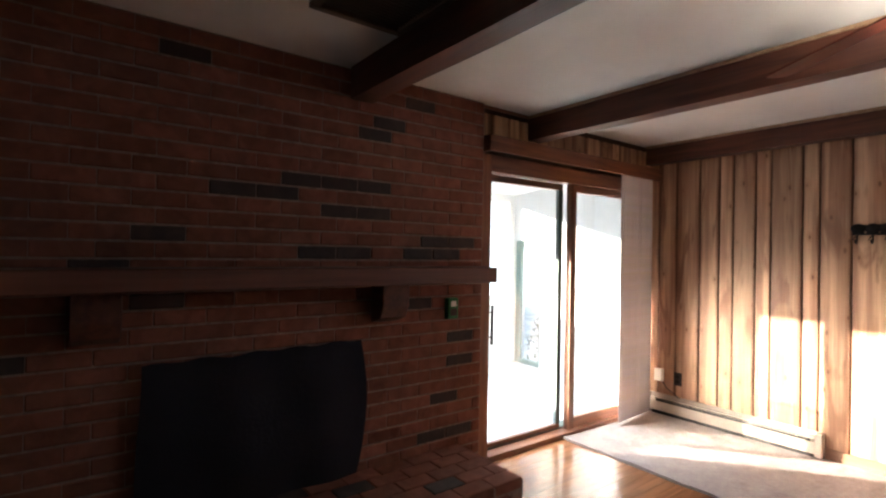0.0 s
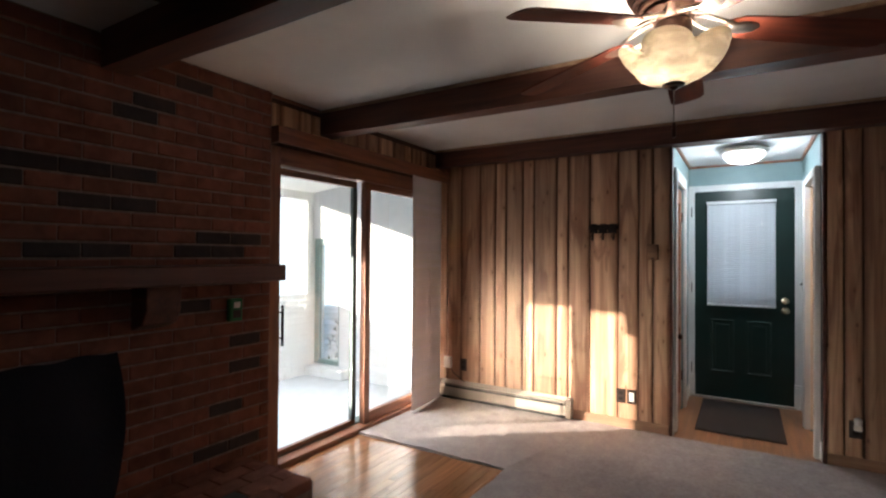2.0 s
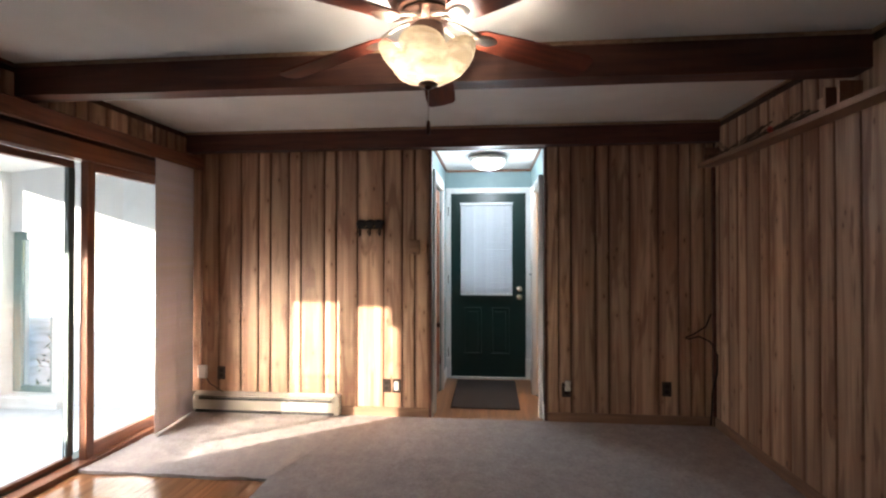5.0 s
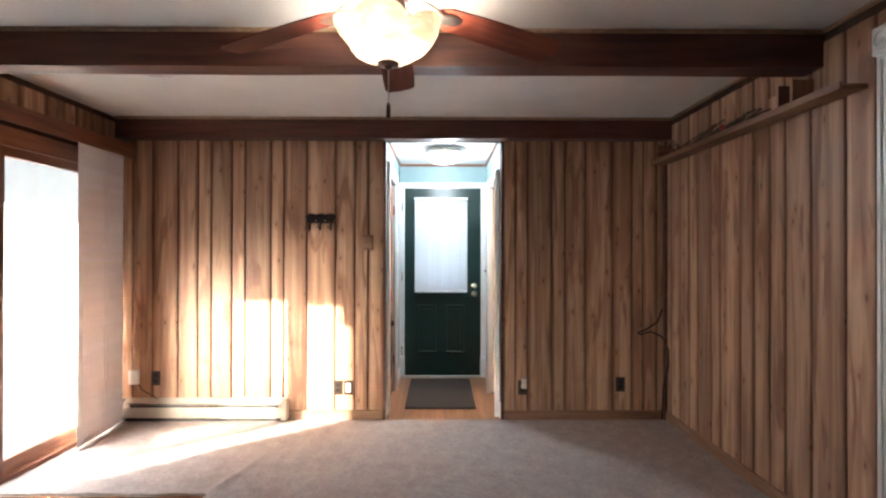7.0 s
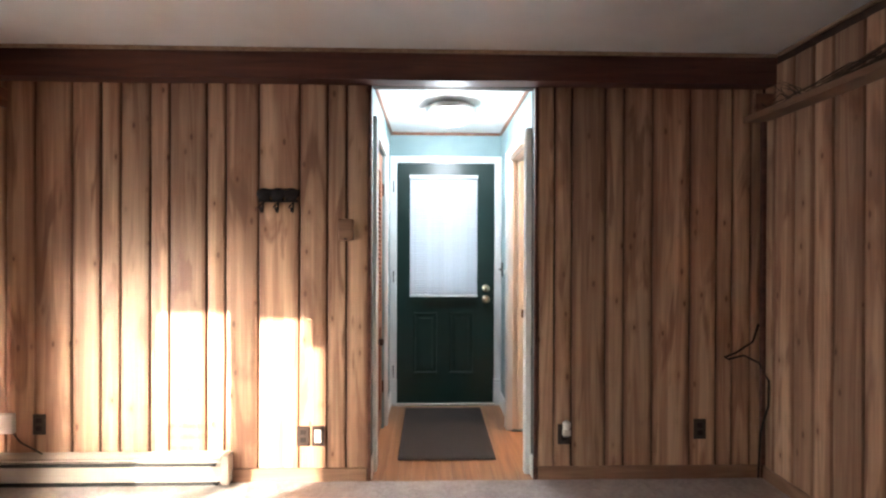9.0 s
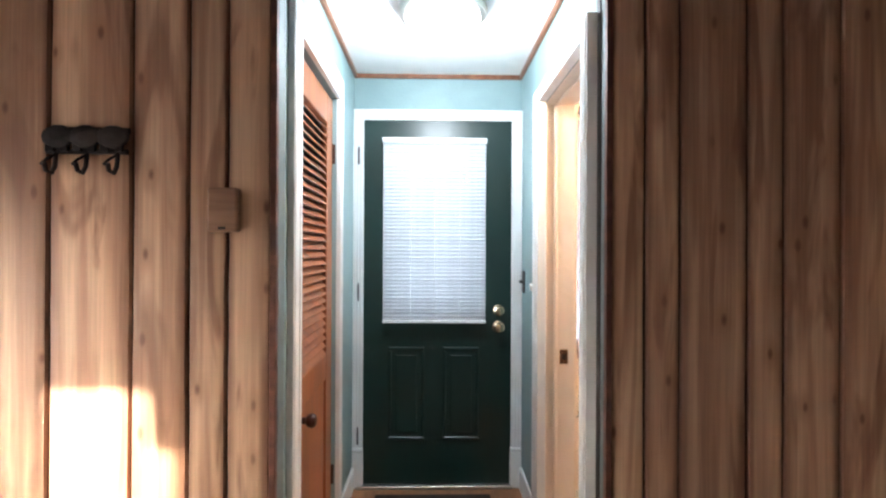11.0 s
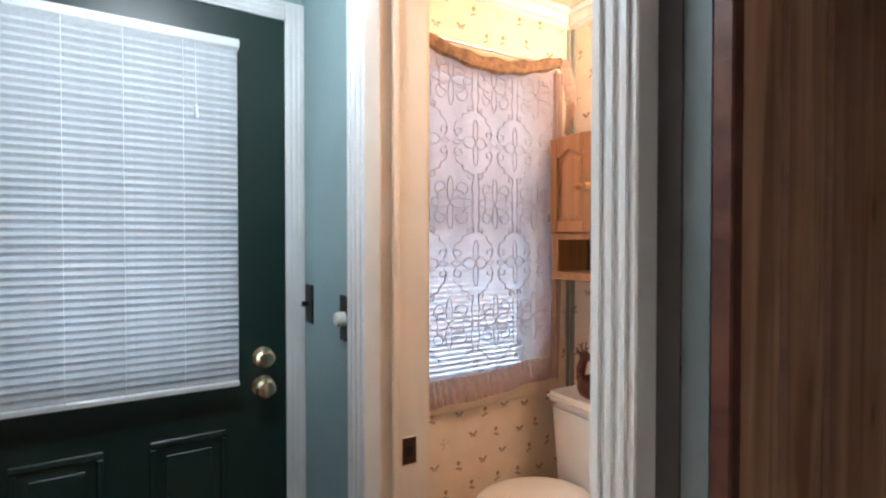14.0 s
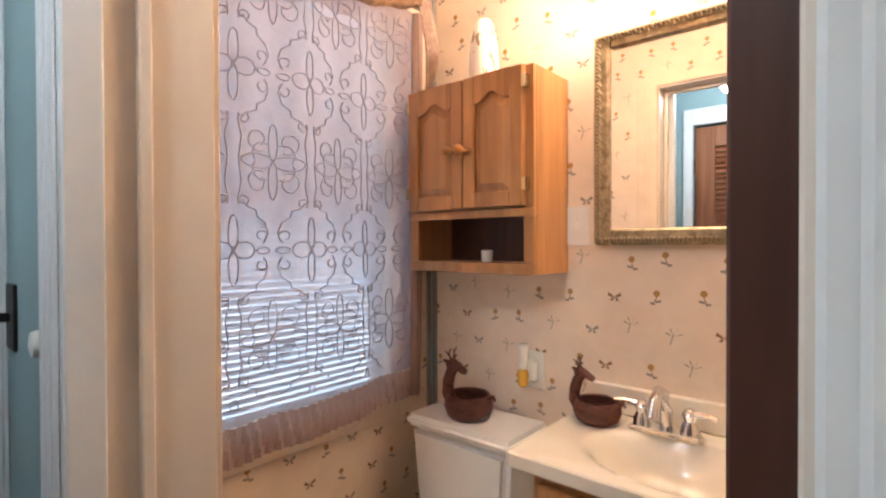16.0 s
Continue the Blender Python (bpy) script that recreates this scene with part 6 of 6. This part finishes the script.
boxpart("face_stile", cab, M["oak"], -W2, -W2 + 0.032, 0.1805, 0.196, 0.0325, 0.1575, 0.002)
boxpart("face_stile", cab, M["oak"], -W2, -W2 + 0.032, 0.1805, 0.196, 0.1825, 0.5598, 0.002)
boxpart("face_stile", cab, M["oak"], W2 - 0.032, W2, 0.1805, 0.196, 0.0325, 0.1575, 0.002)
boxpart("face_stile", cab, M["oak"], W2 - 0.032, W2, 0.1805, 0.196, 0.1825, 0.5598, 0.002)
for x0, x1, kx, hx in ((-W2 + 0.024, -0.002, -0.022, -W2 + 0.018), (0.002, W2 - 0.008, 0.022, W2 - 0.006)):
    dr = boxpart("door", cab, M["oak"], x0, x1, 0.1965, 0.2045, 0.186, 0.558, 0.001)
    boxpart("stile", dr, M["oak"], x0, x0 + 0.040, 0.2047, 0.2165, 0.186, 0.558, 0.003)
    boxpart("stile", dr, M["oak"], x1 - 0.040, x1, 0.2047, 0.2165, 0.186, 0.558, 0.003)
    boxpart("rail", dr, M["oak"], x0 + 0.0402, x1 - 0.0402, 0.2047, 0.2160, 0.186, 0.228, 0.003)
    a0, a1, z0, z1 = x0 + 0.0402, x1 - 0.0402, 0.2285, 0.480
    arch = [(a1 + (a0 - a1) * t, z1 + 0.026 * (0.5 - 0.5 * math.cos(2 * math.pi * min(1.0, max(0.0, (t - 0.08) / 0.84))))) for t in [i / 20 for i in range(21)]]
    bm = bmesh.new()
    f = bm.faces.new([bm.verts.new((p, 0.2047, q)) for p, q in [(a0, 0.558), (a1, 0.558)] + arch])
    r = bmesh.ops.extrude_face_region(bm, geom=[f])
    for q in r["geom"]:
        if isinstance(q, bmesh.types.BMVert):
            q.co.y = 0.2160
    bmesh.ops.recalc_face_normals(bm, faces=list(bm.faces))
    part("arched_rail", bm, M["oak"], dr)
    bm = bmesh.new()
    pts = [(a0, z0), (a1, z0)] + arch
    mx, mz = (a0 + a1) / 2, (z0 + z1) / 2
    rings = []
    for inset, yy in ((0.0, 0.2046), (0.003, 0.2050), (0.005, 0.2056), (0.020, 0.2120), (0.022, 0.2135)):
        kx2, kz2 = 1 - inset / (mx - a0) if mx > a0 else 1 - inset / (a0 - mx), 1 - inset / (mz - z0)
        rings.append([bm.verts.new((mx + (p - mx) * kx2, yy, mz + (q - mz) * kz2)) for p, q in pts])
    for ra, rb in zip(rings, rings[1:]):
        for i in range(len(pts)):
            j = (i + 1) % len(pts)
            bm.faces.new((ra[i], ra[j], rb[j], rb[i]))
    bm.faces.new(rings[-1])
    part("arched_panel", bm, M["oak"], dr)
    knob(dr, (kx, 0.2166, 0.350), "y", 1, "oak", 0.012, "knob", "small turned wooden knob")
    for zz in (0.225, 0.495):
        boxpart("hinge", dr, M["brass"], hx - 0.007, hx + 0.009, 0.1962, 0.2185, zz, zz + 0.036, 0.002, "brass hinge")
cup = thing("candle_cup", (5.09, BATH_Y + 0.10, 1.228), "small white cup on the open shelf", "cup")
bm = bmesh.new()
lathe(bm, [(0.014, 0.0), (0.017, 0.004), (0.019, 0.036), (0.017, 0.037), (0.015, 0.010)], 0, 0, 20)
part("cup", bm, M["porcelain"], cup, "", 0, True)
vase = thing("vase", (5.10, BATH_Y + 0.10, 1.76), "tall white ceramic vase with brown painted marks", "vase")
bm = bmesh.new()
lathe(bm, [(0.030, 0.0), (0.040, 0.01), (0.046, 0.06), (0.042, 0.13), (0.030, 0.19), (0.022, 0.205), (0.018, 0.20)], 0, 0, 28)
part("body", bm, M["ceramic"], vase, "", 0, True)

bs = thing("light_switch", (4.838, BATH_Y, 1.335), "cream switch plate on the papered wall", "switch")
boxpart("plate", bs, M["porcelain"], -0.035, 0.035, 0.0, 0.006, -0.056, 0.056, 0.002)
boxpart("toggle", bs, M["cream_plate"], -0.005, 0.005, 0.0062, 0.018, -0.008, 0.010, 0.001)
fr = thing("air_freshener", (4.985, BATH_Y, 0.90), "plug-in air freshener with amber oil on a white outlet", "air freshener")
boxpart("outlet_plate", fr, M["cream_plate"], -0.038, 0.034, 0.0, 0.005, -0.060, 0.055, 0.002)
boxpart("warmer", fr, M["cream_plate"], -0.022, 0.008, 0.0052, 0.035, -0.035, 0.035, 0.008)
bm = bmesh.new()
lathe(bm, [(0.006, -0.05), (0.014, -0.045), (0.018, -0.01), (0.012, 0.005)], 0.012, 0.045, 16)
part("oil_bottle", bm, M["amber"], fr, "amber oil bottle", 0, True)
bm = bmesh.new()
lathe(bm, [(0.013, 0.006), (0.015, 0.02), (0.014, 0.055), (0.018, 0.075), (0.014, 0.082)], 0.012, 0.045, 16)
part("cap", bm, M["cream_plate"], fr, "", 0, True)

mir = thing("mirror", (4.53, BATH_Y + 0.006, 1.56), "mirror in a carved antique gilt frame", "mirror")
mir.rotation_euler = (0, 0, radians(1.1))
MX0, MX1, MZ0, MZ1 = -0.25, 0.25, -0.28, 0.29
boxpart("glass", mir, M["mirror"], MX0 + 0.042, MX1 - 0.042, 0.004, 0.010, MZ0 + 0.042, MZ1 - 0.042)
for x0, x1, z0, z1 in ((MX0, MX0 + 0.044, MZ0, MZ1), (MX1 - 0.044, MX1, MZ0, MZ1), (MX0 + 0.0445, MX1 - 0.0445, MZ0, MZ0 + 0.044), (MX0 + 0.0445, MX1 - 0.0445, MZ1 - 0.044, MZ1)):
    boxpart("moulding", mir, M["gilt"], x0, x1, 0.001, 0.022, z0, z1, 0.006)
bm = bmesh.new()
tube(bm, [(-0.006, 0, -0.006), (0, 0.008, 0.003), (0.006, 0, 0.006)], 0.005, 5, 0.5)
leaf_mesh = mesh_of("carved_leaf", bm, M["gilt"], 0, True)
for i in range(52):
    for e in range(4):
        if e < 2:
            if i >= 46:
                continue
            x, z = MX0 + 0.014 + (MX1 - MX0 - 0.028) * (i + 0.5) / 46, (MZ0 + 0.014, MZ1 - 0.014)[e]
        else:
            x, z = (MX0 + 0.014, MX1 - 0.014)[e - 2], MZ0 + 0.014 + (MZ1 - MZ0 - 0.028) * (i + 0.5) / 52
        ob = new("carved_leaf", leaf_mesh)
        ob.parent = mir
        ob.matrix_basis = pose(x, 0.0215, z, 0, 14 * (-1) ** i, 0)

vl = thing("vanity_lamp", (4.60, BATH_Y, 2.05), "brass vanity lamp with lit globes over the mirror", "wall lamp")
boxpart("back_plate", vl, M["brass"], -0.30, 0.26, 0.001, 0.03, -0.05, 0.05, 0.006)
for xx in (-0.20, 0.0, 0.17):
    bm = bmesh.new()
    lathe(bm, [(0.020, 0.0), (0.034, 0.01), (0.036, 0.045), (0.024, 0.05)], 0, 0, 20)
    ob = part("socket", bm, M["brass"], vl, "", 0, True)
    ob.matrix_basis = pose(xx, 0.0305, -0.0, -90, 0, 0)
    bm = bmesh.new()
    bmesh.ops.create_uvsphere(bm, u_segments=24, v_segments=14, radius=0.042)
    ob = part("globe", bm, M["globe"], vl, "lit globe", 0, True)
    ob.location = (xx, 0.12, 0.0)
    ob.visible_shadow = False

# ---- sunroom details ----
shrub = thing("evergreen_shrub", (5.55, 4.75, -0.3), "dark evergreen shrub in the snow outside the sunroom window", "shrub")
rng = random.Random(23)
bm = bmesh.new()
tube(bm, [(0, 0, 0), (0.02, 0.01, 0.5), (0.0, 0.03, 1.1), (-0.02, 0.02, 1.7)], 0.035, 8, 0.3)
for k in range(14):
    a, z = k * 2.4, 0.35 + 0.09 * k
    tube(bm, [(0, 0, z), (0.22 * math.cos(a), 0.22 * math.sin(a), z + 0.10), (0.36 * math.cos(a), 0.36 * math.sin(a), z + 0.12)], 0.010, 5, 0.4)
part("trunk", bm, M["twig"], shrub)
bm = bmesh.new()
for k in range(1500):
    z = rng.uniform(0.15, 2.0)
    a = rng.uniform(0, 2 * math.pi)
    r = (0.55 - 0.20 * z) * math.sqrt(rng.random()) * (0.85 + 0.3 * math.sin(a * 3 + z * 4)) + 0.05
    c = Vector((r * math.cos(a), r * math.sin(a), z))
    d = Vector((rng.gauss(0, 1), rng.gauss(0, 1), rng.gauss(0.4, 1))).normalized() * rng.uniform(0.03, 0.06)
    w = d.cross(Vector((rng.gauss(0, 1), rng.gauss(0, 1), rng.gauss(0, 1)))).normalized() * 0.012
    bm.faces.new([bm.verts.new(q) for q in (c - d, c + w, c + d, c - w)])
part("foliage", bm, M["needles"], shrub)["kind"] = "stuff"
sw_ = thing("window_sunroom", (4.25, 4.262, 0.06), "grey-green framed narrow sunroom window", "window", "", "structure")
for y0, y1, z0, z1 in ((-0.215, -0.18, 0.0, 1.53), (0.13, 0.212, 0.0, 1.53), (-0.1795, 0.1295, 0.0, 0.06), (-0.1795, 0.1295, 1.45, 1.53)):
    boxpart("frame", sw_, M["porch_green"], 0.02, 0.07, y0, y1, z0, z1, 0.004)
boxpart("pane", sw_, M["pane"], 0.042, 0.048, -0.1795, 0.1295, 0.0605, 1.4495).visible_shadow = False
boxpart("sill", sw_, M["white"], -0.12, -0.0005, -0.38, 0.215, -0.12, -0.012, 0.006)
porch = thing("porch_bricks", (3.9, 4.48, -0.06), "white painted brick facing low on the sunroom wall", "brickwork", "", "structure")
bm = bmesh.new()
box(bm, -0.1005, 0.1005, -0.008, -0.0005, -0.0330, 0.0330)
pm = mesh_of("brick", bm, M["white_wall"], 0.004)
for r in range(14):
    for c in range(5):
        ob = new("brick", pm)
        ob.parent = porch
        ob.location = (-0.60 + c * 0.205 + (0.1 if r % 2 else 0), 0, 0.035 + r * 0.07)
